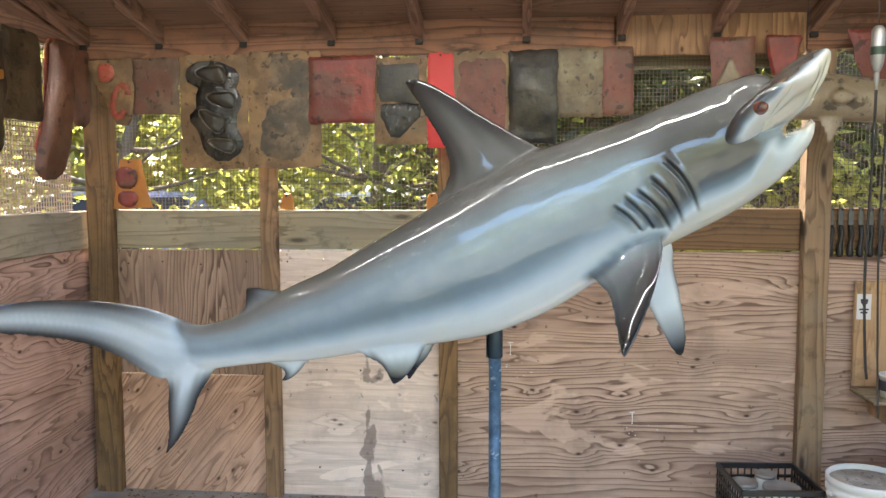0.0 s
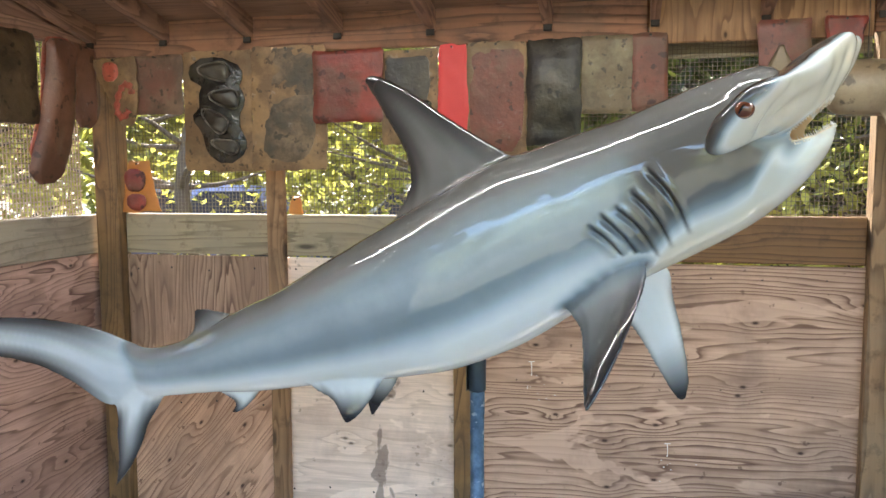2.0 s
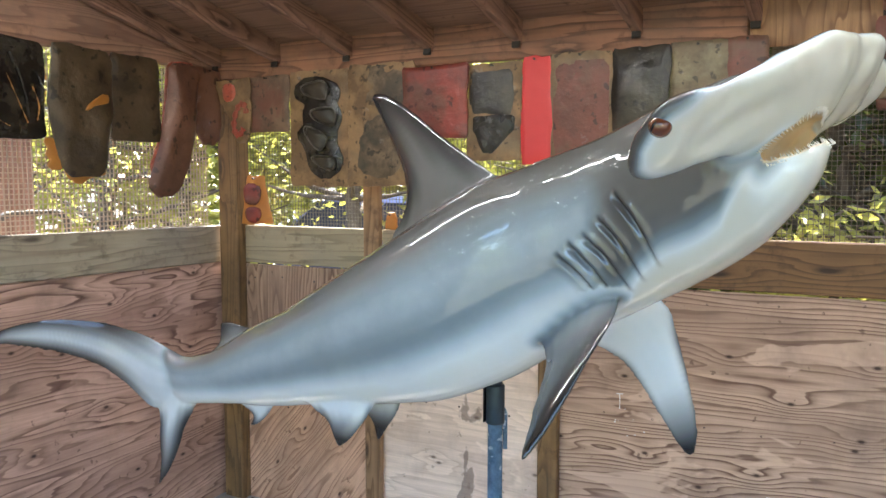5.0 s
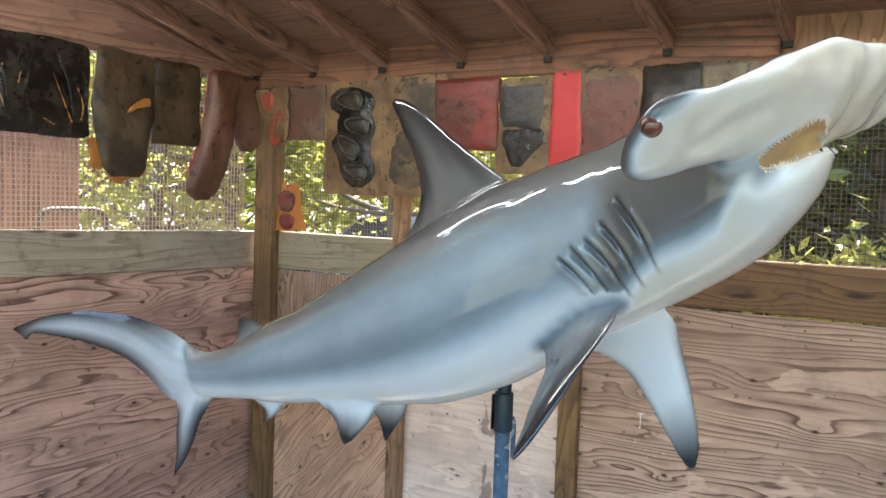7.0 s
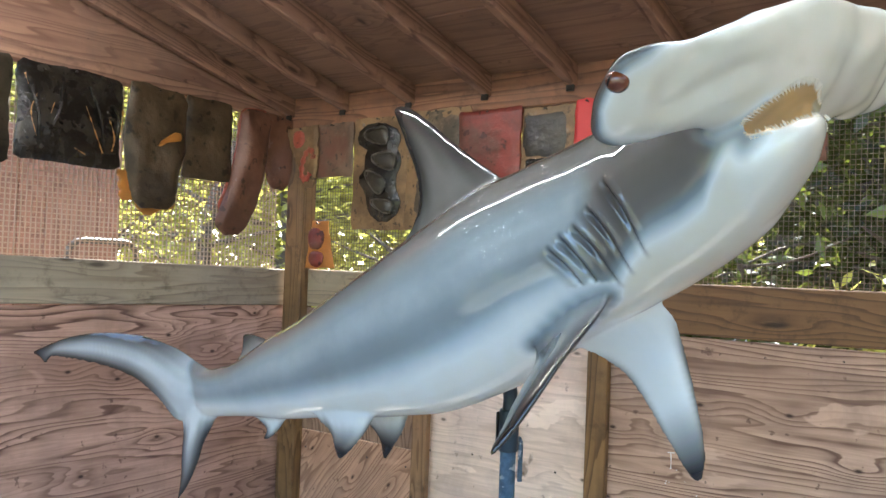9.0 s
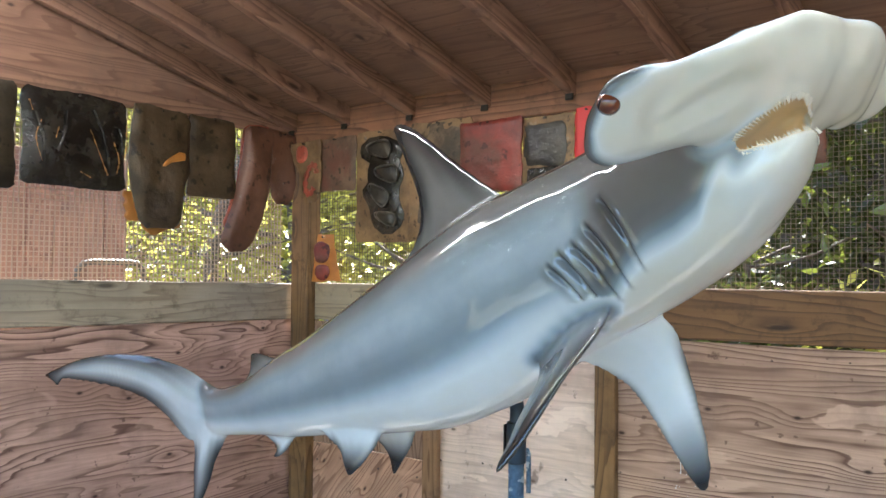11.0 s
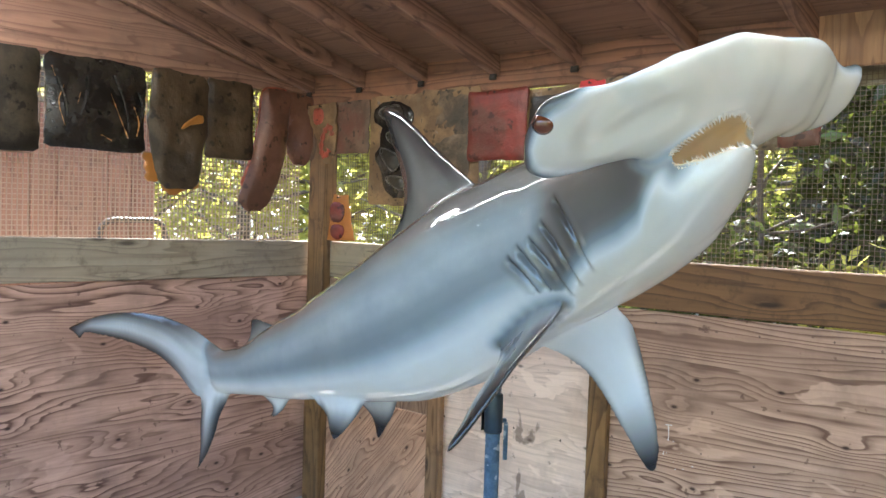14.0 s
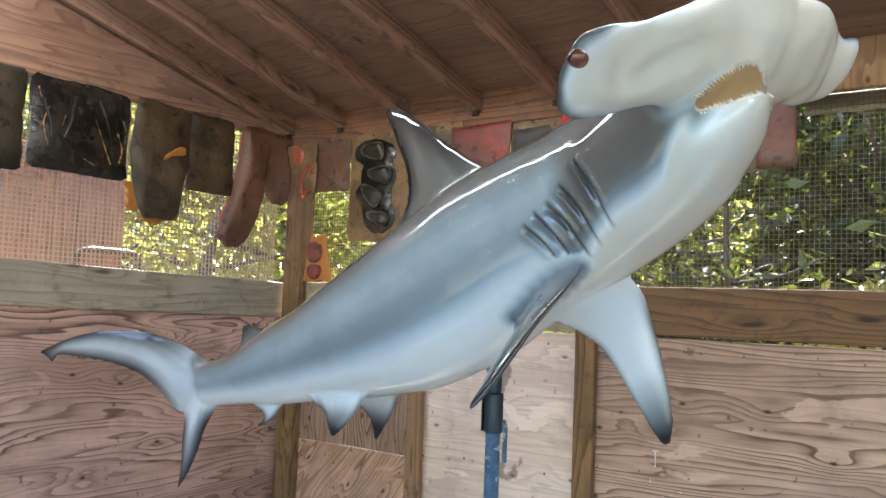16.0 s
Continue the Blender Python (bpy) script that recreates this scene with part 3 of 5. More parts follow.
# upper tail lobe
fin([(-0.960, 2.489, 1.030), (-1.030, 2.489, 1.038), (-1.150, 2.490, 1.078), (-1.298, 2.490, 1.106), (-1.440, 2.488, 1.113), (-1.583, 2.480, 1.106), (-1.700, 2.470, 1.088), (-1.820, 2.457, 1.060), (-1.920, 2.445, 1.024), (-1.955, 2.441, 1.006)],
    [(-0.960, 2.489, 0.900), (-1.060, 2.489, 0.872), (-1.160, 2.489, 0.850), (-1.270, 2.490, 0.912), (-1.398, 2.488, 0.962), (-1.540, 2.480, 0.982), (-1.690, 2.470, 0.993), (-1.770, 2.460, 0.993), (-1.850, 2.450, 0.990), (-1.872, 2.447, 0.964), (-1.905, 2.445, 0.983), (-1.950, 2.441, 0.998)],
    (0.046, 0.040, 0.028, 0.020, 0.014, 0.006),
    lambda v, u, s, w: (0.72 + 0.1 * u, rim(v, u, w, 0.68, 0.95, 0.075, 0.06), 3.0, 0.0), 70)
# lower tail lobe
fin([(-0.940, 2.488, 0.925), (-0.962, 2.489, 0.899), (-0.985, 2.489, 0.860), (-1.017, 2.489, 0.805), (-1.045, 2.491, 0.740), (-1.085, 2.492, 0.668), (-1.122, 2.493, 0.622), (-1.142, 2.493, 0.605)],
    [(-1.140, 2.489, 0.900), (-1.135, 2.489, 0.860), (-1.130, 2.489, 0.825), (-1.130, 2.490, 0.780), (-1.130, 2.491, 0.720), (-1.134, 2.492, 0.670), (-1.142, 2.493, 0.625), (-1.148, 2.493, 0.604)],
    (0.030, 0.024, 0.016, 0.010, 0.005),
    lambda v, u, s, w: (0.84, rim(v, u, w, 0.36, 0.9, 0.060, 0.05), 3.0, 0.0), 34)
# anal fin
fin([(-0.650, 2.484, 0.945), (-0.668, 2.484, 0.915), (-0.695, 2.484, 0.885), (-0.725, 2.483, 0.862), (-0.746, 2.483, 0.856)],
    [(-0.810, 2.485, 0.925), (-0.775, 2.485, 0.905), (-0.748, 2.484, 0.893), (-0.744, 2.483, 0.880), (-0.756, 2.483, 0.860)],
    (0.018, 0.014, 0.010, 0.004), lambda v, u, s, w: (0.85, rim(v, u, w, 0.45, 0.9, 0.010, 0.035), 3.0, 0.0), 16)
# pelvic fins
for y0, y1, tip in ((2.420, 2.400, (-0.376, 2.403, 0.874)), (2.535, 2.552, (-0.352, 2.554, 0.854))):
    dx = tip[0] + 0.376
    fin([(-0.275 + dx, y0, 1.010), (-0.285 + dx, y0, 0.985), (-0.310 + dx, (y0 + y1) / 2, 0.940), (-0.345 + dx, y1, 0.895), tip],
        [(-0.500 + dx, y0, 0.975), (-0.475 + dx, y0, 0.955), (-0.428 + dx, (y0 + y1) / 2, 0.935), (-0.402 + dx, y1, 0.905), (tip[0] - 0.010, tip[1], tip[2] + 0.002)],
        (0.020, 0.016, 0.012, 0.005), lambda v, u, s, w: (0.85, rim(v, u, w, 0.36, 0.80, 0.012, 0.035), 3.0, 0.0), 18)
# pectoral fin towards the open side
fin([(0.370, 2.335, 1.350), (0.386, 2.293, 1.318), (0.375, 2.240, 1.272), (0.356, 2.190, 1.221), (0.330, 2.155, 1.159), (0.299, 2.125, 1.096), (0.270, 2.100, 1.048), (0.262, 2.096, 1.039)],
    [(0.190, 2.360, 1.215), (0.207, 2.335, 1.195), (0.227, 2.290, 1.175), (0.238, 2.235, 1.145), (0.242, 2.180, 1.101), (0.245, 2.145, 1.070), (0.251, 2.110, 1.046), (0.256, 2.096, 1.037)],
    (0.028, 0.025, 0.019, 0.014, 0.010, 0.006),
    lambda v, u, s, w: (0.36 - 0.32 * float(smooth01(0.1, 0.4, v)), min(1.0, 0.30 * float(smooth01(0.15, 0.8, v)) + 0.9 * rim(v, u, w, 0.5, 1.0, 0.03, 0.035)), 3.0, 0.0) if s > -0.2 else (0.30, min(1.0, 0.25 + 0.9 * rim(v, u, w, 0.35, 0.9, 0.03, 0.03)), 3.0, 0.0), 44)
# pectoral fin on the wall side
fin([(0.420, 2.420, 1.345), (0.447, 2.490, 1.290), (0.455, 2.525, 1.228), (0.476, 2.532, 1.161), (0.496, 2.540, 1.073), (0.502, 2.545, 1.010), (0.497, 2.547, 0.962), (0.488, 2.547, 0.950)],
    [(0.240, 2.420, 1.215), (0.285, 2.450, 1.195), (0.340, 2.485, 1.155), (0.380, 2.510, 1.090), (0.418, 2.528, 1.025), (0.448, 2.540, 0.978), (0.470, 2.546, 0.953), (0.482, 2.547, 0.947)],
    (0.028, 0.025, 0.019, 0.014, 0.010, 0.006),
    lambda v, u, s, w: (0.86, min(1.0, 1.05 * rim(v, u, w, 0.48, 0.86, 0.010, 0.012)), 3.0, 0.0), 44)

# one closed surface out of all the shells
raw = bpy.data.meshes.new("shark_shells")
raw.from_pydata(skin.v, [], skin.f)
src = new("shark_shells", raw)
mod = src.modifiers.new("melt", "REMESH")
mod.mode, mod.voxel_size = "VOXEL", 0.0042
# the gaping mouth, cut out as a wedge between lip and jaw
MOUTH_C, MOUTH_W = 0.014, 0.116


def mouth_gap(c):
    return 0.0310 * max(1 - ((c - MOUTH_C) / MOUTH_W) ** 2, 0) ** 0.48


def lip_front(c):
    return 0.053 - 8.5 * (c + 0.010) ** 2


def mouth_mid(h):
    return -0.051 - 0.150 * (h + 0.07)


cut = Skin()
rings = []
for c in np.linspace(MOUTH_C - MOUTH_W, 0.082, 25):
    g, ring = max(mouth_gap(c), 0.0015), []
    deep = -0.078 - 0.02 * mouth_gap(c) / 0.0310
    for k in range(20):
        ang = 2 * math.pi * k / 20
        ch, q = math.cos(ang), math.sin(ang)
        front = max(lip_front(c), deep + 0.006)
        h = (front + deep) / 2 + (front - deep) / 2 * np.sign(ch) * abs(ch) ** 0.5
        ring.append(head_at(h, c, mouth_mid(h) + g * np.sign(q) * abs(q) ** 0.7))
    rings.append(ring)
cut.grid(rings, [[(0, 0, 0, 0)] * 20] * 25)
knife_mesh = bpy.data.meshes.new("mouth_cut")
knife_mesh.from_pydata(cut.v, [], cut.f)
bm = bmesh.new()
bm.from_mesh(knife_mesh)
bmesh.ops.recalc_face_normals(bm, faces=bm.faces)
bm.to_mesh(knife_mesh)
bm.free()
knife_ob = new("mouth_cut", knife_mesh)
mod = src.modifiers.new("gape", "BOOLEAN")
mod.operation, mod.object, mod.solver = "DIFFERENCE", knife_ob, "EXACT"
mod = src.modifiers.new("melt_again", "REMESH")
mod.mode, mod.voxel_size = "VOXEL", 0.0036
mod = src.modifiers.new("soften", "SMOOTH")
mod.factor, mod.iterations = 0.5, 16
shark_mesh = bpy.data.meshes.new_from_object(src.evaluated_get(bpy.context.evaluated_depsgraph_get()))
bpy.data.objects.remove(knife_ob)
bpy.data.objects.remove(src)

# paint values carried over from the shells
from mathutils import kdtree
tree = kdtree.KDTree(len(skin.v))
for i, p in enumerate(skin.v):
    tree.insert(p, i)
tree.balance()
paint = np.array(skin.paint)
count = len(shark_mesh.vertices)
got = np.zeros((count, 4))
place = np.zeros(count * 3)
shark_mesh.vertices.foreach_get("co", place)
place = place.reshape(-1, 3)
found = [tree.find_n(q, 5) for q in place]
idx = np.array([[k for _, k, _ in f] for f in found])
w = 1 / (np.array([[d for _, _, d in f] for f in found]) + 0.003) ** 2
vals = paint[idx]
got = (vals * w[:, :, None]).sum(1) / w.sum(1)[:, None]
span = np.ptp(vals[:, :, 2], axis=1) > 0.5
joined = span & (vals[:, :, 2].max(1) > 2.5)
got[span, 2], got[span, 3] = 2.0, 0.0
got[joined, 2] = 3.0
edges = np.zeros(len(shark_mesh.edges) * 2, int)
shark_mesh.edges.foreach_get("vertices", edges)
edges = edges.reshape(-1, 2)
deg = np.bincount(edges.ravel(), minlength=count)[:, None]
for k in range(32):
    acc = np.stack([np.bincount(edges[:, 0], got[edges[:, 1], j], count) + np.bincount(edges[:, 1], got[edges[:, 0], j], count) for j in (0, 1)], 1)
    soft = 0.5 * got[:, :2] + 0.5 * acc / deg
    got[:, 0] = soft[:, 0]
    if k < 4:
        got[:, 1] = soft[:, 1]

# the dark cheek above a pale throat, parted by one line from the gills to the hammer
cheek = np.interp(place[:, 0], (0.345, 0.395, 0.435, 0.478, 0.544, 0.589, 0.607, 0.642), (1.335, 1.380, 1.434, 1.472, 1.500, 1.532, 1.575, 1.640))
on_cheek = smooth01(0.30, 0.39, place[:, 0]) * (got[:, 2] < 2.5) * smooth01(0.665, 0.625, place[:, 0])
above = smooth01(-0.070, 0.040, place[:, 2] - cheek)
got[:, 0] += on_cheek * (0.97 - 0.86 * above - got[:, 0])
for k in range(6):
    acc = np.bincount(edges[:, 0], got[edges[:, 1], 0], count) + np.bincount(edges[:, 1], got[edges[:, 0], 0], count)
    got[:, 0] = 0.5 * got[:, 0] + 0.5 * acc / deg[:, 0]

# gill slits: five stepped grooves on each flank
normals = np.zeros(count * 3)
shark_mesh.vertex_normals.foreach_get("vector", normals)
normals = normals.reshape(-1, 3)
GILLS = [
    ((0.384, 2.259, 1.540), (0.470, 2.266, 1.412)),
    ((0.350, 2.272, 1.490), (0.434, 2.292, 1.378)),
    ((0.316, 2.281, 1.455), (0.405, 2.306, 1.352)),
    ((0.284, 2.289, 1.436), (0.378, 2.328, 1.324)),
    ((0.258, 2.294, 1.412), (0.346, 2.312, 1.312)),
]
slit = np.zeros(count)
push = np.zeros(count)
on_body = got[:, 2] < 1.5
MIRROR_AT, MIRROR_N = np.array((0.38, 2.37, 1.45)), unit((0.24, 0.97, 0.0))
side = (place - MIRROR_AT) @ MIRROR_N
mirrored = place - 2 * np.maximum(side, 0)[:, None] * MIRROR_N
for p0, p1 in GILLS:
    p0, p1 = np.array(p0), np.array(p1)
    line = p1 - p0
    size = np.linalg.norm(line)
    u = (mirrored - p0) @ line / size ** 2
    ahead = unit(np.array((0.80, -0.2, 0.50)) - line / size * np.dot((0.80, -0.2, 0.50), line / size))
    rel = mirrored - p0 - np.clip(u, -0.3, 1.3)[:, None] * line
    d = rel @ ahead - 0.012 * np.sin(np.clip(u, 0, 1) * math.pi)
    gate = smooth01(-0.12, 0.08, u) * smooth01(1.08, 0.85, u) * on_body * (np.abs(rel @ np.cross(line / size, ahead)) < 0.07)
    behind = smooth01(-0.036, -0.002, d) * (d < 0.002) + smooth01(0.016, 0.0, d) * (d >= 0.002) * 0.7
    halo = behind * smooth01(0.95, 0.35, u) * 0.36
    slit = np.maximum(slit, gate * np.maximum(smooth01(0.0060, 0.0012, np.abs(d + 0.001)) * (1 - 0.6 * smooth01(0.6, 1.0, u)), halo))
    push += gate * (0.0045 * smooth01(0.024, 0.003, d) * (d > 0.0) - 0.010 * smooth01(0.010, 0.0, np.abs(d + 0.004)))
for k in range(3):
    acc = np.bincount(edges[:, 0], push[edges[:, 1]], count) + np.bincount(edges[:, 1], push[edges[:, 0]], count)
    push = 0.5 * push + 0.5 * acc / deg[:, 0]
acc = np.bincount(edges[:, 0], slit[edges[:, 1]], count) + np.bincount(edges[:, 1], slit[edges[:, 0]], count)
slit = 0.6 * slit + 0.4 * acc / deg[:, 0]
on_head = smooth01(0.16, 0.10, np.abs((place - HEAD_O) @ HEAD_N)) * smooth01(-0.12, -0.04, (place - HEAD_O) @ HEAD_H)
lumps = on_head * np.array([noise.noise(Vector(q) * 10.0 + Vector((3, 1, 7))) * 0.008 + noise.noise(Vector(q) * 22.0) * 0.0022 for q in place])
under = on_head * smooth01(0.010, -0.010, (place - HEAD_O) @ HEAD_N)
hc = np.stack([(place - HEAD_O) @ HEAD_H, (place - HEAD_O) @ HEAD_C], 1)
for h0, c0, h1, c1, deep, wide in ((0.150, 0.112, 0.020, 0.090, 0.0085, 0.036), (0.085, 0.302, -0.02, 0.305, 0.0065, 0.022), (0.064, -0.157, -0.008, -0.262, 0.008, 0.024), (0.080, -0.235, 0.007, -0.285, 0.005, 0.020), (0.140, -0.030, 0.080, -0.020, 0.005, 0.030)):
    p0, p1 = np.array((h0, c0)), np.array((h1, c1))
    u = np.clip((hc - p0) @ (p1 - p0) / np.dot(p1 - p0, p1 - p0), 0, 1)
    lumps -= under * deep * np.exp(-(np.linalg.norm(hc - p0 - u[:, None] * (p1 - p0), axis=1) / wide) ** 2)
uneven = lumps + np.array([noise.noise(Vector(q) * 6.0) * 0.0035 + noise.noise(Vector(q) * 15.0) * 0.0012 for q in place])
place += normals * (push + uneven)[:, None]
shark_mesh.vertices.foreach_set("co", place.ravel())
got[:, 1] = np.maximum(got[:, 1], 0.85 * slit)
rel = place - HEAD_O
hh, cc, nn = rel @ HEAD_H, rel @ HEAD_C, rel @ HEAD_N
gap = np.array([mouth_gap(c) for c in cc])
inside = smooth01(0.007, 0.002, np.abs(nn - mouth_mid(hh)) - gap) * (gap > 0.002) * smooth01(0.004, -0.001, hh - lip_front(cc)) * (hh > -0.17)
for key, vals in (("tone", got[:, 0]), ("rim", got[:, 1]), ("mouth", inside)):
    at = shark_mesh.attributes.new(key, "FLOAT", "POINT")
    at.data.foreach_set("value", vals.astype(np.float32))
shark_mesh.shade_smooth()

n = Nodes("shark_paint")
tone = n.add("ShaderNodeAttribute", attribute_name="tone").outputs["Fac"]
edge = n.add("ShaderNodeAttribute", attribute_name="rim").outputs["Fac"]
v = n.coords(shift=False)
wob = n.math("MULTIPLY_ADD", n.noise(v, 7.0, 4, 0.6), 0.12)
wob.node.inputs[2].default_value = -0.06
tone = n.math("ADD", tone, wob, True)
col = n.ramp(tone, (0.0, (0.088, 0.087, 0.080)), (0.25, (0.140, 0.147, 0.147)), (0.5, (0.215, 0.266, 0.294)), (0.68, (0.43, 0.51, 0.56)), (0.86, (0.72, 0.77, 0.775)), (1.0, (0.66, 0.65, 0.56)))
col = n.mix(n.math("POWER", edge, 0.52, True), col, (0.012, 0.012, 0.013))
col = n.mix(n.add("ShaderNodeAttribute", attribute_name="mouth").outputs["Fac"], col, (0.80, 0.62, 0.37))
M["shark_paint"] = n.done(col, 0.55, Specular_IOR_Level=0.08, Coat_Weight=1.0, Coat_Roughness=0.02, Coat_IOR=1.65)
M["teeth"] = plain("teeth", (0.78, 0.74, 0.64), 0.25, vary=0.1)
M["eye_amber"] = plain("eye_amber", (0.16, 0.042, 0.014), 0.06, vary=0.4, scale=160.0, bump=0.0, Coat_Weight=1.0)
M["pupil"] = plain("pupil", (0.006, 0.005, 0.005), 0.1)
for key in ("shark_paint", "teeth", "eye_amber", "pupil"):
    shark_mesh.materials.append(M[key])

# teeth and eyes, set into the same shell
from mathutils.bvhtree import BVHTree
bm = bmesh.new()
bm.from_mesh(shark_mesh)
shell = BVHTree.FromBMesh(bm)


def tooth(base, way, size):
    way = unit(way)
    s0 = unit(np.cross(way, HEAD_H + 0.3 * HEAD_C))
    s1 = np.cross(way, s0)
    ring = [bm.verts.new(base + 0.0030 * (math.cos(k) * s0 + math.sin(k) * s1) - way * 0.004) for k in np.arange(5) * 2 * math.pi / 5]
    tip = bm.verts.new(base + way * size)
    for k in range(5):
        f = bm.faces.new((ring[k], ring[(k + 1) % 5], tip))
        f.material_index = 1


def outside(p):
    spot, way, _, _ = shell.find_nearest(Vector(p))
    return (Vector(p) - spot).dot(way) > 0


rnd = random.Random(4)
for c in np.linspace(MOUTH_C - MOUTH_W * 0.96, 0.055, 44):
    lip = None
    for h in np.arange(-0.085, 0.053, 0.003):
        p = head_at(h, c, mouth_mid(h) - mouth_gap(c) - 0.005)
        if not outside(p):
            lip = p
        elif lip is not None:
            break
    if lip is not None:
        tooth(lip - HEAD_H * 0.002, HEAD_N + HEAD_H * rnd.uniform(0.1, 0.5) + HEAD_C * rnd.uniform(-0.25, 0.25), rnd.uniform(0.010, 0.016))
for a in np.linspace(-1.0, 0.72, 40):
    c = -0.010 + 0.098 * math.sin(a * math.pi / 2) * (0.55 + 0.45 * abs(a))
    spot = np.array(shell.find_nearest(Vector(head_at(lip_front(c) + 0.003, c, -0.052)))[0])
    way = unit((-0.02 - lip_front(c)) * HEAD_H + (-0.012 - c) * HEAD_C)
    tooth(spot, way - HEAD_N * rnd.uniform(0.3, 0.6) + HEAD_C * rnd.uniform(-0.2, 0.2), rnd.uniform(0.009, 0.014))

for centre, out_way in ((head_at(0.020, -0.345, 0.018), np.array((-0.42, -0.90, -0.08))), (head_at(0.016, 0.358, 0.004), HEAD_C + 0.25 * HEAD_N)):
    out_way = unit(out_way)
    up = unit(np.cross(out_way, unit((0.55, 0.1, 0.8))))
    vv = np.cross(out_way, up)
    turn = Matrix((up, vv, out_way)).transposed().to_4x4()
    made = bmesh.ops.create_uvsphere(bm, u_segments=28, v_segments=18, radius=0.0185, matrix=Matrix.Translation(centre) @ turn)
    for q in made["verts"]:
        for f in q.link_faces:
            f.material_index, f.smooth = 2, True
    slot = bmesh.ops.create_uvsphere(bm, u_segments=16, v_segments=12, radius=1.0, matrix=Matrix.Translation(centre + out_way * 0.0135) @ turn @ Matrix.Diagonal((0.0032, 0.0105, 0.0066, 1)))
    for q in slot["verts"]:
        for f in q.link_faces:
            f.material_index, f.smooth = 3, True
bm.to_mesh(shark_mesh)
bm.free()
shark = tagged(new("shark_statue", shark_mesh), "glossy painted fibreglass hammerhead shark with open toothed mouth", "statue")
shark.data.name = "shark_statue"

# ---- the stand ----
n = Nodes("pole_steel")
v = n.coords()
base = n.ramp(n.noise(v, 16.0, 5, 0.65), (0.40, (0.055, 0.105, 0.165)), (0.62, (0.15, 0.24, 0.34)))
chips = n.ramp(n.noise(v, 26.0, 4, 0.6), (0.60, (0, 0, 0)), (0.63, (0.85,) * 3))
base = n.mix(chips, base, (0.50, 0.56, 0.62))
rust = n.ramp(n.noise(v, 9.0, 5, 0.7), (0.62, (0, 0, 0)), (0.68, (0.8,) * 3))
n.bump(n.noise(v, 40.0, 4, 0.6), 0.3, 0.003)
M["pole_steel"] = n.done(n.mix(rust, base, (0.045, 0.035, 0.035)), 0.4, Metallic=0.2)
M["sleeve_steel"] = plain("sleeve_steel", (0.050, 0.082, 0.115), 0.35, 0.4, vary=0.6, scale=18.0, bump=0.3)
M["black_steel"] = plain("black_steel", (0.025, 0.026, 0.028), 0.4, 0.3, vary=0.5)
POLE = (-0.090, 2.745)
stand = group_of("display_stand", (*POLE, FLOOR), "blue-grey scuffed steel pole holding up the shark", "stand")
part("pole", lathe_bm([(0.0235, 0), (0.0235, 0.38), (0.0245, 0.40), (0.021, 0.41), (0.021, 0.985)], 24), M["pole_steel"], stand, smooth=True)
part("sleeve", lathe_bm([(0.0255, 0.96), (0.0265, 0.965), (0.0265, 1.065), (0.0250, 1.07)], 24), M["sleeve_steel"], stand, "dark grey-blue steel socket under the belly", smooth=True)
part("angle_iron", box_bm(0.003, 0.030, 0.10, 0.001), M["black_steel"], stand, "black steel angle beside the socket", (-0.028, -0.004, 1.012))
part("arm", tube_bm(catmull([(0, 0, 1.055), (0.0, 0.0, 1.12), (0.0, -0.05, 1.17), (0.0, -0.20, 1.24)], 10), 0.020, 12), M["sleeve_steel"], stand, smooth=True)
part("locking_handle", tube_bm([(0, 0.02, 0.985), (0.004, 0.052, 0.985), (0.006, 0.056, 0.975), (0.006, 0.056, 0.87)], 0.007, 8), M["pole_steel"], stand)
part("base_plate", lathe_bm([(0.20, 0), (0.20, 0.008), (0.03, 0.012), (0.03, 0.05)], 32), M["black_steel"], stand)

# ---- shop light over the bench side, mirrored in the gloss of the shark ----
n = Nodes("led_tube")
n.b.inputs["Emission Color"].default_value = (1.0, 0.96, 0.90, 1)
n.b.inputs["Emission Strength"].default_value = 24.0
M["led_tube"] = n.done((0.8, 0.8, 0.8), 0.4)
M["lamp_white"] = plain("lamp_white", (0.75, 0.75, 0.73), 0.4, vary=0.1)
for x in (-1.45, -0.12, 1.21):
    lamp = group_of("shop_light", (x, 2.03, roof_z(2.03) - 0.03), "white tube shop light fixed under the front rafters", "lamp", group="shop lights")
    part("housing", box_bm(1.24, 0.07, 0.03, 0.006), M["lamp_white"], lamp)
    tb = part("tube", tube_bm([(-0.6, 0, -0.028), (0.6, 0, -0.028)], 0.0055, 12), M["led_tube"], lamp)
    for s in (-1, 1):
        part("socket", box_bm(0.02, 0.036, 0.036, 0.003), M["lamp_white"], lamp, at=(0.608 * s, 0, -0.022))

# ---- moulds hung along the walls ----
TAN, DARK_TAN = (0.281, 0.168, 0.076), (0.156, 0.090, 0.041)
M["tan_board"] = rubber("tan_board", DARK_TAN, TAN, (0.187, 0.129, 0.070), 9.0, 0.6, 0.3)
M["grey_tan"] = rubber("grey_tan", (0.109, 0.066, 0.041), (0.195, 0.117, 0.074), (0.156, 0.055, 0.035), 7.0, 0.55, 0.35)
M["stained_tan"] = rubber("stained_tan", (0.078, 0.055, 0.031), (0.203, 0.136, 0.078), (0.035, 0.028, 0.019), 7.0, 0.5, 0.45)
M["olive_tan"] = rubber("olive_tan", (0.109, 0.078, 0.041), (0.172, 0.121, 0.062), (0.257, 0.207, 0.117), 9.0, 0.45, 0.4)
M["brick_red"] = rubber("brick_red", (0.150, 0.024, 0.016), (0.270, 0.040, 0.026), (0.120, 0.052, 0.032), 6.0, 0.45, 0.5)
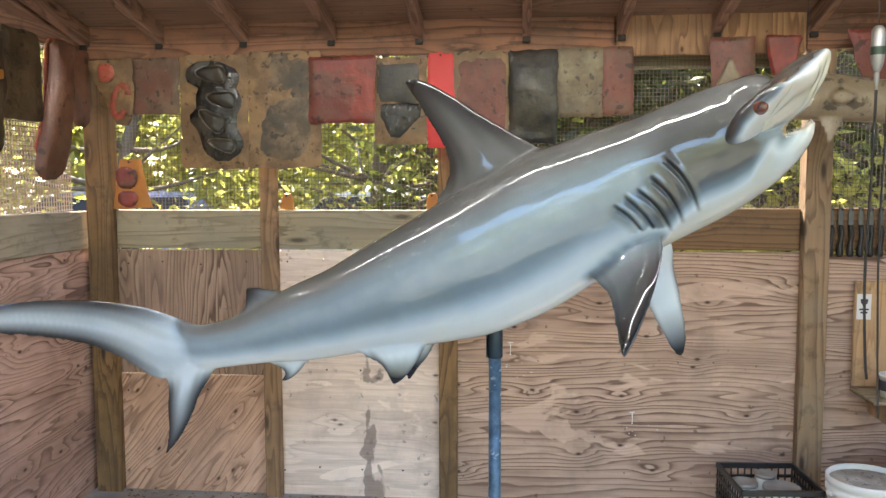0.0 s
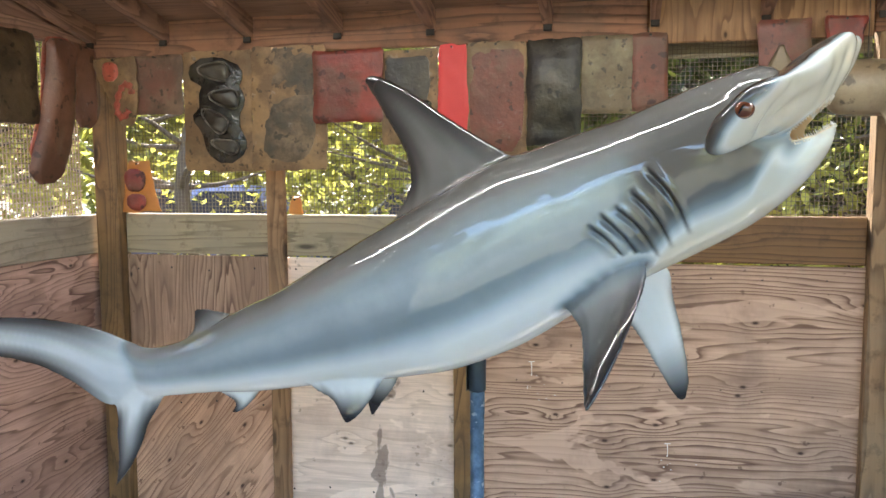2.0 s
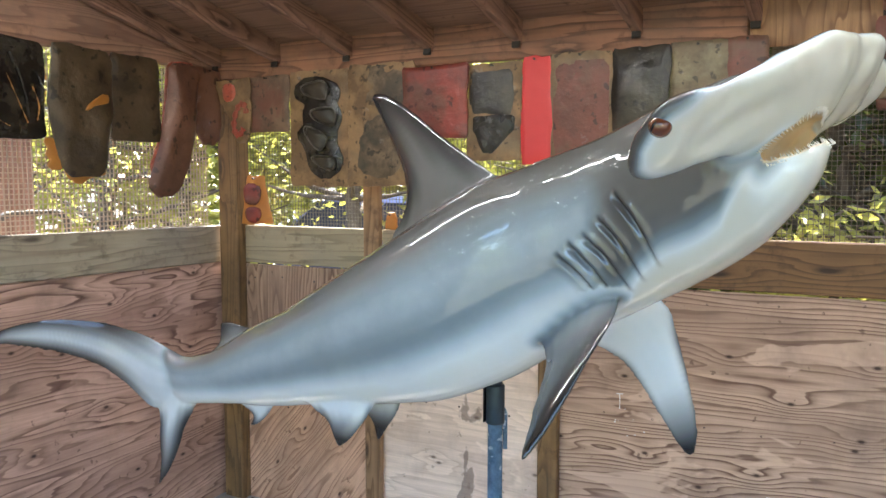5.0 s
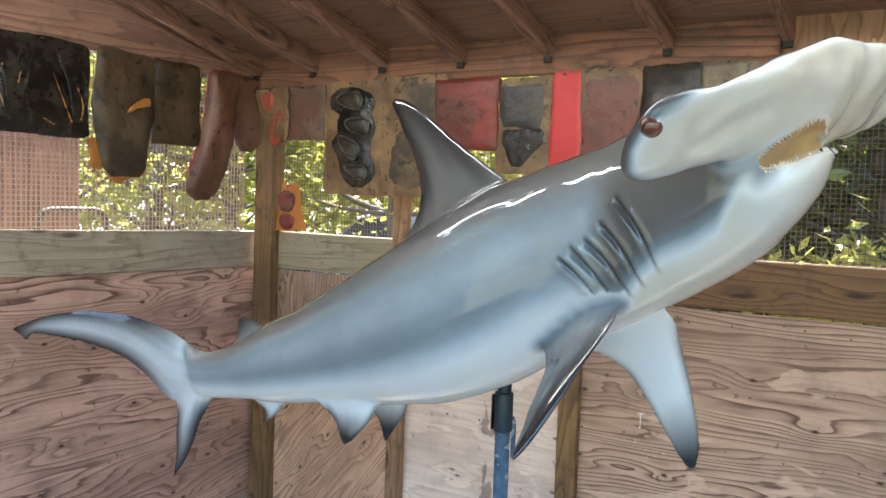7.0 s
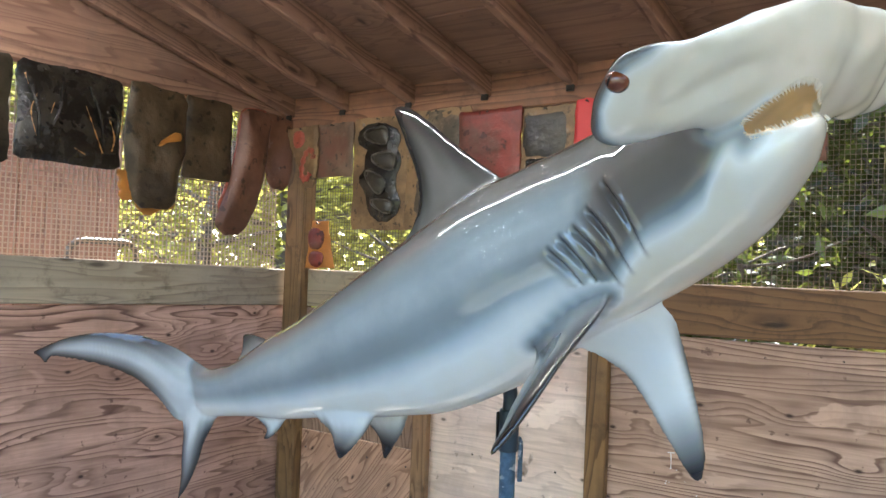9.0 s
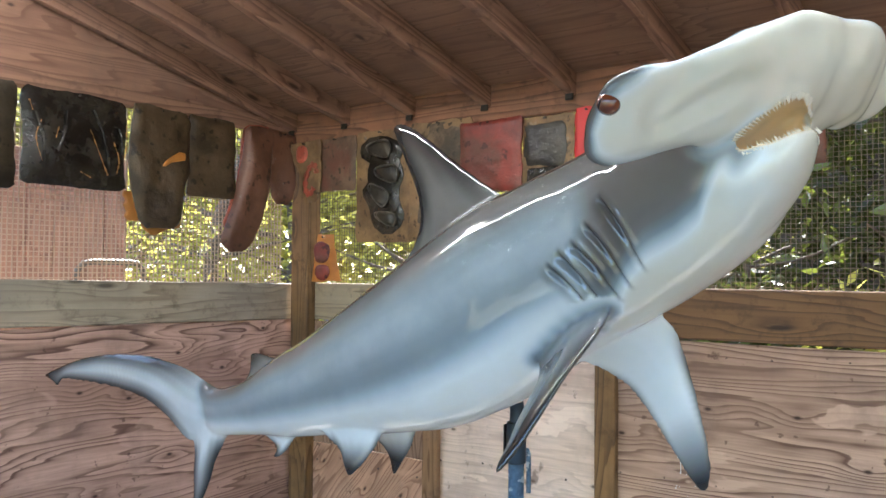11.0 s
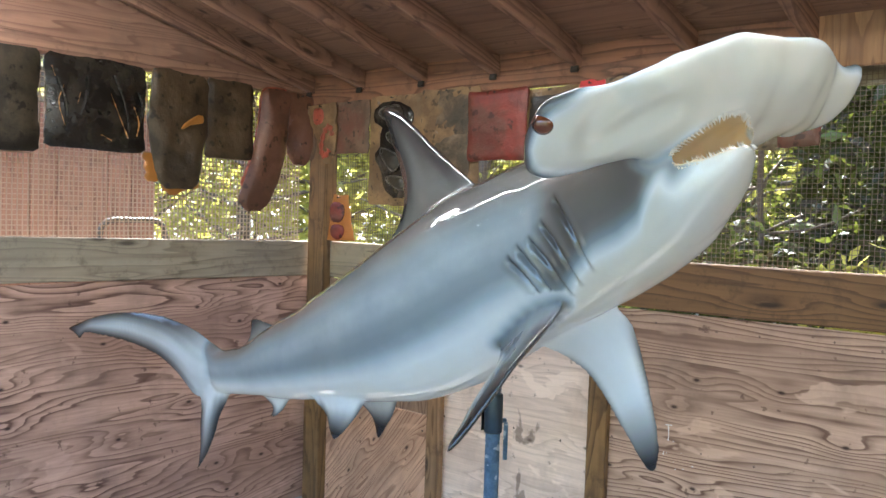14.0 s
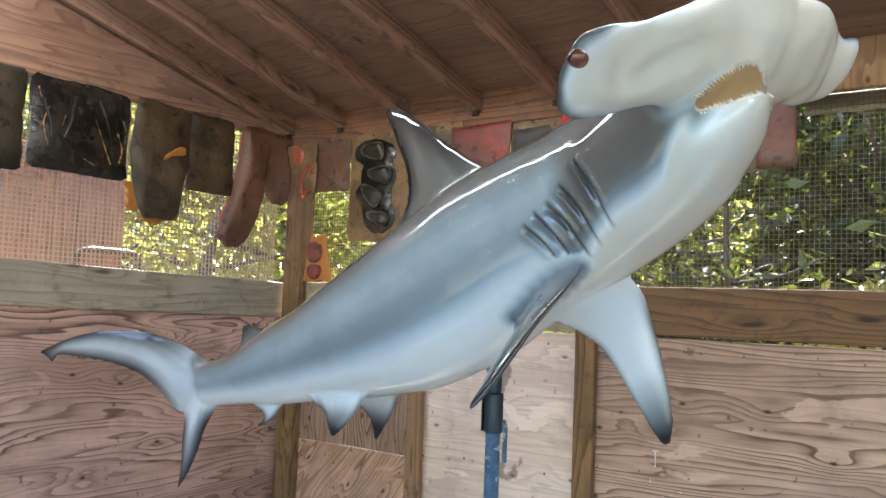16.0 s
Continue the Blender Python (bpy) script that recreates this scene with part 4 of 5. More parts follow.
M["dull_red"] = rubber("dull_red", (0.125, 0.035, 0.020), (0.195, 0.053, 0.031), (0.140, 0.076, 0.041), 7.0, 0.45, 0.45)
M["bright_red"] = plain("bright_red", (0.60, 0.032, 0.032), 0.45, vary=0.14, scale=7.0, bump=0.2)
M["black_rubber"] = rubber("black_rubber", (0.008, 0.007, 0.006), (0.025, 0.021, 0.016), (0.045, 0.038, 0.029), 12.0, 0.22, 0.5)
M["dusty_black"] = rubber("dusty_black", (0.014, 0.0115, 0.008), (0.040, 0.032, 0.021), (0.075, 0.058, 0.037), 8.0, 0.34, 0.5)
M["brown_rubber"] = rubber("brown_rubber", (0.040, 0.026, 0.014), (0.085, 0.056, 0.030), (0.12, 0.078, 0.042), 6.0, 0.4, 0.6)
M["flesh"] = rubber("flesh", (0.125, 0.052, 0.031), (0.20, 0.090, 0.056), (0.115, 0.050, 0.030), 5.0, 0.5, 0.4)
M["coral_red"] = rubber("coral_red", (0.30, 0.060, 0.034), (0.44, 0.090, 0.052), (0.24, 0.095, 0.050), 14.0, 0.45, 0.4)
M["amber"] = plain("amber", (0.62, 0.26, 0.05), 0.4, vary=0.3, Subsurface_Weight=0.0, Transmission_Weight=0.35)
M["rim_grey"] = rubber("rim_grey", (0.05, 0.045, 0.035), (0.17, 0.15, 0.12), None, 30.0, 0.3, 0.3)
M["nail"] = plain("nail", (0.06, 0.055, 0.05), 0.5, 0.8)


def slab_bm(outline, thick, bulge=0.0, seed=0, warp=0.012, rows=26, cols=14, rough=0.006):
    """A hanging slab: outline rows of (drop, left, right); it hangs from z 0 down, faces -y, back at y 0."""
    o = np.array(outline, float)
    drop = np.linspace(o[0, 0], o[-1, 0], rows)
    left, right = np.interp(drop, o[:, 0], o[:, 1]), np.interp(drop, o[:, 0], o[:, 2])
    bm = bmesh.new()
    layers = []
    for face in (0, 1):
        grid = []
        for i, z in enumerate(drop):
            line = []
            for j in range(cols):
                u, w = j / (cols - 1), i / (rows - 1)
                x = left[i] + (right[i] - left[i]) * u
                s = Vector((x * 9, z * 9, seed * 7.3))
                rimmed = min(u, 1 - u, w, 1 - w)
                jag = (rough * noise.noise(s * 3.1) + rough * 1.3 * noise.noise(s * 0.9)) * (1 if rimmed < 0.02 else 0.3)
                y = warp * noise.noise(s * 0.45) - abs(warp) * 0.6
                body = thick * (0.55 + 0.45 * min(1, rimmed * 22)) + 0.18 * thick * noise.noise(s * 2.3) + bulge * max(0, min(1, rimmed * 5)) * (0.6 + 0.7 * noise.noise(s * 0.8) + 0.35 * noise.noise(s * 2.0))
                line.append(bm.verts.new((x + jag, y - (body if face else 0), -z + jag)))
            grid.append(line)
        layers.append(grid)
    for face, g in enumerate(layers):
        for i in range(rows - 1):
            for j in range(cols - 1):
                q = (g[i][j], g[i][j + 1], g[i + 1][j + 1], g[i + 1][j])
                bm.faces.new(q if face == 0 else q[::-1])
    b, f = layers
    for i in range(rows - 1):
        bm.faces.new((b[i][0], b[i + 1][0], f[i + 1][0], f[i][0]))
        bm.faces.new((b[i][-1], f[i][-1], f[i + 1][-1], b[i + 1][-1]))
    for j in range(cols - 1):
        bm.faces.new((b[0][j], f[0][j], f[0][j + 1], b[0][j + 1]))
        bm.faces.new((b[-1][j], b[-1][j + 1], f[-1][j + 1], f[-1][j]))
    bmesh.ops.recalc_face_normals(bm, faces=bm.faces)
    return bm


def nail(parent, x, z, y=-0.02):
    bm = lathe_bm([(0.0018, 0.0), (0.0018, 0.018), (0.005, 0.018), (0.005, 0.021)], 8)
    ob = part("nail", bm, M["nail"], parent)
    ob.matrix_basis = pose(x, y + 0.012, z, 90, 0, 0)


def mould(x0, x1, z1, z0, material, label, y=3.752, thick=0.012, bulge=0.0, seed=1, shape=None, warp=0.010, group="moulds along the back wall"):
    """A mould sheet on the back wall from its left, right, top and bottom."""
    w, h = x1 - x0, z1 - z0
    ob = group_of("mould_sheet", ((x0 + x1) / 2, y, z1), label, "mould", group=group)
    shape = shape or [(0, 0.03, 0.97), (0.03, 0.0, 1.0), (0.5, 0.01, 0.99), (0.97, 0.0, 1.0), (1, 0.03, 0.97)]
    outline = [(v * h, (a - 0.5) * w, (b - 0.5) * w) for v, a, b in shape]
    part("sheet", slab_bm(outline, thick, bulge, seed, warp), material, ob, smooth="edged")
    nail(ob, 0.0, -0.012, -0.03)
    return ob


def pad(parent, x, z, w, h, material, name="pad", depth=0.022, seed=0, label="", shape=None, y=-0.012):
    shape = shape or [(0, 0.30, 0.62), (0.12, 0.08, 0.90), (0.35, 0.0, 1.0), (0.65, 0.02, 0.98), (0.88, 0.14, 0.86), (1, 0.35, 0.66)]
    bm = slab_bm([(v * h, (a - 0.5) * w, (b - 0.5) * w) for v, a, b in shape], depth * 0.45, depth * 0.6, seed, 0.004, 16, 14, 0.004)
    return part(name, bm, material, parent, label, (x, y, z), smooth="edged")


drip = [(0, 0.0, 0.95), (0.12, 0.0, 1.0), (0.45, 0.22, 1.0), (0.7, 0.38, 0.98), (0.9, 0.48, 0.95), (1, 0.6, 0.86)]
ob = mould(-2.016, -1.800, 2.042, 1.743, M["tan_board"], "tan rubber sheet with coral red fin impressions", seed=2, shape=drip, warp=0.014, y=3.74)
def red_loop(parent, x, z, w, h, gap, tilt):
    """A raised coral ring, partly open, on the face of a sheet."""
    arc = [(x + w * math.cos(q) * math.cos(tilt) - h * math.sin(q) * math.sin(tilt), -0.020, z + w * math.cos(q) * math.sin(tilt) + h * math.sin(q) * math.cos(tilt)) for q in np.linspace(gap, 2 * math.pi - gap, 26)]
    bm = tube_bm(arc, [0.015 + 0.006 * math.sin(2.3 * k) for k in range(26)], 8)
    for q in bm.verts:
        q.co.y = -0.027 + (q.co.y + 0.020) * 0.35
    part("red_impression", bm, M["coral_red"], parent, smooth=True)
pad(ob, -0.022, -0.018, 0.085, 0.085, M["coral_red"], "red_impression", 0.010, 3, y=-0.020)
red_loop(ob, 0.046, -0.190, 0.034, 0.075, 0.5, -0.25)
mould(-1.838, -1.588, 2.050, 1.791, M["grey_tan"], "greyish brown square mould sheet", seed=5)
ob = mould(-1.592, -1.258, 2.058, 1.536, M["tan_board"], "tan board carrying four glossy black fin moulds", seed=6, thick=0.010, warp=0.004)
lobes = [(0, 0.22, 0.62), (0.04, 0.06, 0.86), (0.12, 0.0, 0.97), (0.20, 0.04, 0.96), (0.27, 0.24, 0.90), (0.36, 0.16, 1.0), (0.46, 0.20, 0.97), (0.52, 0.06, 0.90), (0.62, 0.08, 0.88), (0.70, 0.22, 0.92), (0.80, 0.26, 1.0), (0.90, 0.30, 0.98), (0.97, 0.42, 0.88), (1, 0.55, 0.75)]
pad(ob, 0.003, -0.030, 0.265, 0.455, M["black_rubber"], "black_backing", 0.016, 10, shape=lobes)
finlike = [(0, 0.30, 0.72), (0.12, 0.10, 0.92), (0.40, 0.12, 1.0), (0.70, 0.34, 0.98), (0.92, 0.62, 0.92), (1, 0.74, 0.86)]
for k, (dx, dz, w, h, tilt) in enumerate(((-0.012, -0.055, 0.155, 0.085, -8), (0.038, -0.170, 0.15, 0.085, -4), (0.005, -0.265, 0.15, 0.080, 22), (0.040, -0.385, 0.14, 0.060, 5))):
    pd = pad(ob, dx, dz, w, h, M["dusty_black"], "fin_mould", 0.028, 14 + k, shape=finlike, y=-0.022)
    pd.rotation_euler.y = radians(tilt)
    loop = [((a0 - 0.5) * w, -0.018, -v0 * h) for v0, a0, b0 in finlike] + [((b0 - 0.5) * w, -0.018, -v0 * h) for v0, a0, b0 in finlike[::-1]]
    part("raised_rim", tube_bm(catmull(loop + loop[:1], 48), 0.0034, 6, cap=False), M["rim_grey"], pd)
ob = mould(-1.262, -0.918, 2.068, 1.540, M["tan_board"], "tan mould board with dark grey stains", seed=7, thick=0.012)
pad(ob, -0.005, -0.010, 0.31, 0.20, M["stained_tan"], "stained_patch", 0.005, 31, shape=[(0, 0.3, 1.0), (0.2, 0.25, 1.0), (0.5, 0.2, 0.98), (0.8, 0.05, 0.95), (1, 0.0, 0.9)])
pad(ob, -0.02, -0.205, 0.29, 0.29, M["stained_tan"], "stained_patch", 0.008, 32, shape=[(0, 0.0, 0.95), (0.3, 0.0, 1.0), (0.6, 0.0, 0.98), (0.85, 0.04, 0.9), (1, 0.1, 0.7)])
mould(-0.975, -0.663, 2.041, 1.740, M["brick_red"], "thick brick red rubber mould with worn edges", seed=8, thick=0.022, y=3.742, warp=0.008)
ob = mould(-0.672, -0.432, 2.035, 1.642, M["tan_board"], "tan board with two black rubber moulds", seed=9, thick=0.010)
pad(ob, -0.012, -0.030, 0.195, 0.185, M["dusty_black"], "black_mould", 0.008, 33, shape=[(0, 0.08, 0.9), (0.1, 0.02, 0.98), (0.6, 0.0, 1.0), (0.9, 0.02, 0.97), (1, 0.06, 0.92)])
pad(ob, 0.0, -0.205, 0.195, 0.165, M["black_rubber"], "black_mould", 0.014, 34, shape=[(0, 0.05, 0.9), (0.08, 0.0, 1.0), (0.4, 0.02, 0.96), (0.75, 0.15, 0.7), (1, 0.3, 0.45)])
mould(-0.428, -0.306, 2.047, 1.628, M["bright_red"], "bright red rubber strip with rounded top", seed=10, thick=0.010, warp=0.004, y=3.745,
      shape=[(0, 0.06, 0.92), (0.015, 0.02, 0.98), (0.05, 0.0, 1.0), (0.9, 0.0, 1.0), (1, 0.02, 0.97)])
ob = mould(-0.313, -0.062, 2.053, 1.575, M["tan_board"], "tan board with a faded dull red mould", seed=11, thick=0.010)
pad(ob, 0.0, -0.03, 0.225, 0.41, M["dull_red"], "red_mould", 0.006, 35, shape=[(0, 0.1, 0.9), (0.05, 0.02, 0.98), (0.5, 0.0, 1.0), (0.85, 0.04, 0.96), (1, 0.2, 0.8)])
ob = mould(-0.066, 0.152, 2.056, 1.640, M["dusty_black"], "wrinkled black rubber sheet hanging in folds", seed=12, thick=0.014, bulge=0.012, warp=0.02)
for q in ob.children[0].data.vertices:
    fold = math.sin(52 * q.co.x - 17 * q.co.z + 3.0 * noise.noise(q.co * 7)) + 0.6 * math.sin(38 * q.co.x + 29 * q.co.z + 2.0 * noise.noise(q.co * 9 + Vector((5, 1, 2))))
    q.co.y -= 0.009 * (1 - abs(fold)) * min(1.0, -q.co.z * 6)
mould(0.143, 0.355, 2.060, 1.759, M["olive_tan"], "olive brown mould sheet with pale smears", seed=13, thick=0.014)
mould(0.346, 0.484, 2.066, 1.768, M["dull_red"], "faded red and tan mould sheet", seed=14, thick=0.014)
mould(0.809, 1.000, 2.096, 1.790, M["dull_red"], "dull red mould sheet nailed to the header", seed=15, thick=0.014)
mould(1.036, 1.190, 2.098, 1.930, M["brick_red"], "small tapered brick red mould", seed=16, thick=0.02, shape=[(0, 0.04, 0.96), (0.1, 0.0, 1.0), (0.5, 0.1, 0.9), (1, 0.25, 0.75)])
mould(1.360, 1.640, 2.110, 1.840, M["brick_red"], "red rubber mould sheet with slanted side", seed=17, thick=0.014, y=3.70, shape=[(0, 0.0, 1.0), (0.5, 0.15, 1.0), (1, 0.32, 1.0)])
ob = mould(-1.985, -1.790, 1.584, 1.346, M["amber"], "amber rubber scrap with two red impressions leaning on the rail", seed=18, thick=0.006, y=3.862, shape=[(0, 0.2, 0.75), (0.3, 0.1, 0.8), (0.7, 0.05, 0.9), (1, 0.0, 1.0)])
pad(ob, -0.025, -0.035, 0.11, 0.11, M["brick_red"], "red_impression", 0.014, 36)
pad(ob, -0.02, -0.150, 0.10, 0.08, M["brick_red"], "red_impression", 0.014, 37)


def side_mould(y0, y1, z1, z0, material, label, seed, thick=0.014, bulge=0.0, shape=None, warp=0.014, x=-2.080):
    w, h = y1 - y0, z1 - z0
    ob = group_of("mould_sheet", (x, (y0 + y1) / 2, z1), label, "mould", group="moulds along the side wall")
    ob.rotation_euler.z = radians(90)
    shape = shape or [(0, 0.04, 0.96), (0.05, 0.0, 1.0), (0.5, 0.02, 0.98), (0.96, 0.0, 1.0), (1, 0.06, 0.94)]
    part("sheet", slab_bm([(v * h, (a - 0.5) * w, (b - 0.5) * w) for v, a, b in shape], thick, bulge, seed, warp), material, ob, smooth="edged")
    nail(ob, 0.0, -0.012, -0.03)
    return ob


side_mould(1.95, 2.370, 2.105, 1.70, M["dusty_black"], "black rubber mould sheet, dusty and creased", 40, 0.02, 0.01)
ob = side_mould(2.390, 2.832, 2.105, 1.725, M["black_rubber"], "glossy black rubber mould sheet with drip ridges", 41, 0.018, 0.012)
for k, (u0, v0, u1, v1) in enumerate(((-0.05, -0.08, -0.10, -0.27), (0.06, -0.06, 0.13, -0.29), (-0.18, -0.1, -0.14, -0.30), (0.17, -0.12, 0.18, -0.25))):
    part("drip_ridge", tube_bm(catmull([(u0, -0.034, v0), ((u0 + u1) / 2 + 0.012, -0.040, (v0 + v1) / 2), (u1, -0.036, v1)], 9), 0.007, 6), M["black_rubber"], ob)
rnd = random.Random(23)
# amber beads imitate backlight glinting through holes in the black sheet
for line in (((-0.205, -0.06), (-0.190, -0.10)), ((-0.155, -0.13), (-0.175, -0.20), (-0.150, -0.29)), ((-0.085, -0.15), (-0.105, -0.22), (-0.140, -0.29)), ((0.045, -0.14), (0.085, -0.23), (0.125, -0.32)), ((0.150, -0.18), (0.175, -0.25), (0.165, -0.31)), ((0.205, -0.10), (0.208, -0.17), (0.200, -0.24)), ((-0.03, -0.30), (0.05, -0.335))):
    pts = catmull([(u0, -0.037, v0) for u0, v0 in line], 16)
    part("amber_seam", tube_bm(pts, [0.0006 + 0.0036 * max(0.0, rnd.uniform(-0.9, 1)) for _ in range(16)], 6), M["amber"], ob)
boot = [(0, 0.05, 0.92), (0.1, 0.02, 1.0), (0.45, 0.0, 1.0), (0.62, 0.08, 0.90), (0.8, 0.12, 0.88), (0.94, 0.2, 0.84), (1, 0.32, 0.7)]
ob = side_mould(2.838, 3.150, 2.105, 1.580, M["brown_rubber"], "brown-black rubber mould, amber flakes at its foot for light shining through", 42, 0.02, 0.03, boot, 0.03)
# amber flakes imitate the glow of light through the translucent rubber
ragged = [(0, 0.1, 0.5), (0.15, 0.0, 0.8), (0.3, 0.2, 0.75), (0.5, 0.05, 1.0), (0.65, 0.25, 0.85), (0.85, 0.1, 0.95), (1, 0.3, 0.7)]
pad(ob, -0.122, -0.37, 0.10, 0.13, M["amber"], "amber_tip", 0.008, 43, y=0.0, shape=ragged)
pad(ob, 0.020, -0.462, 0.21, 0.090, M["amber"], "amber_tip", 0.008, 44, y=0.002, shape=[(0, 0.0, 1.0), (0.4, 0.02, 1.0), (0.62, 0.08, 0.96), (0.75, 0.12, 0.62), (0.88, 0.2, 0.52), (1, 0.26, 0.42)])
pad(ob, 0.05, -0.185, 0.12, 0.07, M["amber"], "amber_patch", 0.010, 45, y=-0.048, shape=[(0, 0.7, 0.95), (0.25, 0.45, 1.0), (0.5, 0.25, 0.95), (0.7, 0.1, 0.4), (1, 0.0, 0.12)])
side_mould(3.140, 3.405, 2.105, 1.735, M["brown_rubber"], "dull black square mould sheet", 46, 0.02, 0.01)
tongue = [(0, 0.52, 0.92), (0.04, 0.42, 1.0), (0.3, 0.36, 0.98), (0.55, 0.26, 0.90), (0.75, 0.12, 0.76), (0.9, 0.0, 0.58), (0.97, 0.06, 0.48), (1, 0.18, 0.38)]
ob = side_mould(3.325, 3.615, 2.10, 1.490, M["flesh"], "long flesh-coloured tongue-shaped rubber mould", 47, 0.03, 0.025, tongue, 0.02, -2.060)
part("red_backing", slab_bm([(v * 0.55, (a - 0.505) * 0.29, (b - 0.495) * 0.29) for v, a, b in tongue], 0.008, 0.0, 48, 0.01), M["coral_red"], ob, "coral red lining", (0.014, 0.012, 0.012), smooth=True)
side_mould(3.600, 3.800, 2.10, 1.735, M["flesh"], "brownish pink mould strip with rounded foot", 49, 0.02, 0.01, [(0, 0.0, 0.95), (0.1, 0.0, 1.0), (0.75, 0.08, 0.95), (0.93, 0.2, 0.85), (1, 0.35, 0.7)], 0.01, -2.070)

# small scraps on the rail
for x, seed in ((-1.125, 51), (-0.425, 52)):
    ob = mould(x - 0.035, x + 0.035, 1.42, RAIL_HI + 0.002, M["amber"], "small orange resin scrap standing on the rail", seed=seed, thick=0.012, y=WALL_Y + 0.03, shape=[(0, 0.3, 0.7), (0.3, 0.1, 0.9), (1, 0.0, 1.0)])

# ---- unpainted shark cast hung by the post ----
skin = Skin()
cast = catmull([(0.99, 1.812, 0.045), (1.01, 1.812, 0.080), (1.05, 1.812, 0.092), (1.15, 1.812, 0.096), (1.35, 1.795, 0.088), (1.55, 1.780, 0.080), (1.75, 1.775, 0.070), (1.90, 1.775, 0.040), (1.95, 1.775, 0.010)], 40)
skin.grid([[(x, 3.45 + 0.85 * r * math.sin(q), z + r * math.cos(q)) for q in np.arange(24) * 2 * math.pi / 24] for x, z, r in cast], [[(0, 0, 0, 0)] * 24] * 40)
fin([(1.150, 3.42, 1.74), (1.165, 3.40, 1.69), (1.185, 3.38, 1.625)], [(1.260, 3.42, 1.74), (1.245, 3.40, 1.69), (1.200, 3.38, 1.622)], (0.016, 0.010, 0.005), lambda *a: (0, 0, 0, 0), 12)
fin([(1.180, 3.38, 1.80), (1.185, 3.355, 1.80), (1.190, 3.345, 1.80)], [(1.290, 3.38, 1.80), (1.285, 3.355, 1.80), (1.275, 3.345, 1.80)], (0.05, 0.045, 0.03), lambda *a: (0, 0, 0, 0), 10)
raw = bpy.data.meshes.new("cast_shells")
raw.from_pydata(skin.v, [], skin.f)
src = new("cast_shells", raw)
mod = src.modifiers.new("melt", "REMESH")
mod.mode, mod.voxel_size = "VOXEL", 0.008
mod = src.modifiers.new("soften", "SMOOTH")
mod.factor, mod.iterations = 0.5, 4
cast_mesh = bpy.data.meshes.new_from_object(src.evaluated_get(bpy.context.evaluated_depsgraph_get()))
bpy.data.objects.remove(src)
cast_mesh.materials.append(rubber("raw_fibreglass", (0.24, 0.18, 0.11), (0.33, 0.26, 0.17), None, 6.0, 0.4, 0.15))
cast_mesh.shade_smooth()
tagged(new("shark_cast", cast_mesh), "unpainted tan fibreglass shark cast hung on wires", "statue")
hanger = group_of("hanging_wire", (1.0, 3.45, 1.89), "thin steel wires holding the shark cast to the rafters", "wire")
for x in (0.12, 0.60):
    part("wire", tube_bm([(x, 0, -0.03), (x, 0, 0.33)], 0.0015, 6), M["nail"], hanger)

bm = slab_bm([(0, -0.006, 0.010), (0.03, -0.022, 0.020), (0.08, -0.045, 0.048), (0.13, -0.062, 0.085), (0.17, -0.070, 0.10)], 0.012, 0.008, 61, 0.003, 18, 10, 0.002)
tagged(part("fin_cast", bm, cast_mesh.materials[0], at=(0.890, 3.728, 2.000), smooth=True), "unpainted tan fin cast hung in front of a red mould", "fin cast")

# ---- tools and boxes by the post ----
M["tool_grey"] = plain("tool_grey", (0.42, 0.42, 0.40), 0.35, 0.4, vary=0.3)
M["label_green"] = plain("label_green", (0.05, 0.09, 0.06), 0.5)
M["cord"] = plain("cord", (0.03, 0.025, 0.022), 0.6)
tool = group_of("die_grinder", (1.288, 3.2, 2.03), "grey metal rotary grinder hanging nose down on its cord", "power tool")
part("motor_body", lathe_bm([(0.012, 0.01), (0.020, 0.0), (0.024, -0.01), (0.024, -0.10), (0.021, -0.125), (0.013, -0.15), (0.010, -0.155)], 24), M["tool_grey"], tool, smooth=True)
part("collet", lathe_bm([(0.009, -0.155), (0.009, -0.185), (0.006, -0.20), (0.004, -0.225)], 16), M["tool_grey"], tool, smooth=True)
part("label_band", lathe_bm([(0.0246, -0.065), (0.0248, -0.066), (0.0248, -0.094), (0.0246, -0.095)], 24), M["label_green"], tool, smooth=True)
part("flex_shaft", tube_bm(catmull([(0, 0, -0.22), (-0.003, 0, -0.5), (-0.012, 0.0, -0.9), (0.0, 0.0, -1.2), (0.01, 0, -1.3)], 24), 0.0055, 8), M["cord"], tool)
part("hanger_cord", tube_bm([(0, 0, 0.005), (0, 0, 0.20)], 0.003, 6), M["cord"], tool)
lead = tagged(part("power_cord", tube_bm(catmull([(0, 0, 0.25), (0.004, 0, -0.2), (-0.004, 0, -0.7), (0.006, 0, -1.1), (0.02, 0, -1.4)], 24), 0.004, 8), M["cord"], at=(1.325, 3.2, 1.98)), "black power cord hanging from the roof", "cord")

M["tool_black"] = plain("tool_black", (0.018, 0.017, 0.016), 0.35, vary=0.5)
M["blade"] = plain("blade", (0.12, 0.12, 0.12), 0.35, 0.9)
for k in range(6):
    x = 1.382 + 0.043 * k
    kn = group_of("scraper", (x, WALL_Y - 0.012, 1.345), "black-handled scraper hung on the rail board", "tool", group="scrapers along the rail")
    part("blade", box_bm(0.022, 0.003, 0.09, 0.001), M["blade"], kn, at=(0, 0, -0.035))
    part("handle", tube_bm(catmull([(0, -0.004, -0.07), (0.003, -0.007, -0.12), (-0.003, -0.007, -0.17), (0, -0.006, -0.212)], 10), [0.010, 0.012, 0.013, 0.011, 0.010, 0.011, 0.013, 0.015, 0.016, 0.012], 10), M["tool_black"], kn, smooth=True)
    nail(kn, 0.0, 0.0, -0.01)

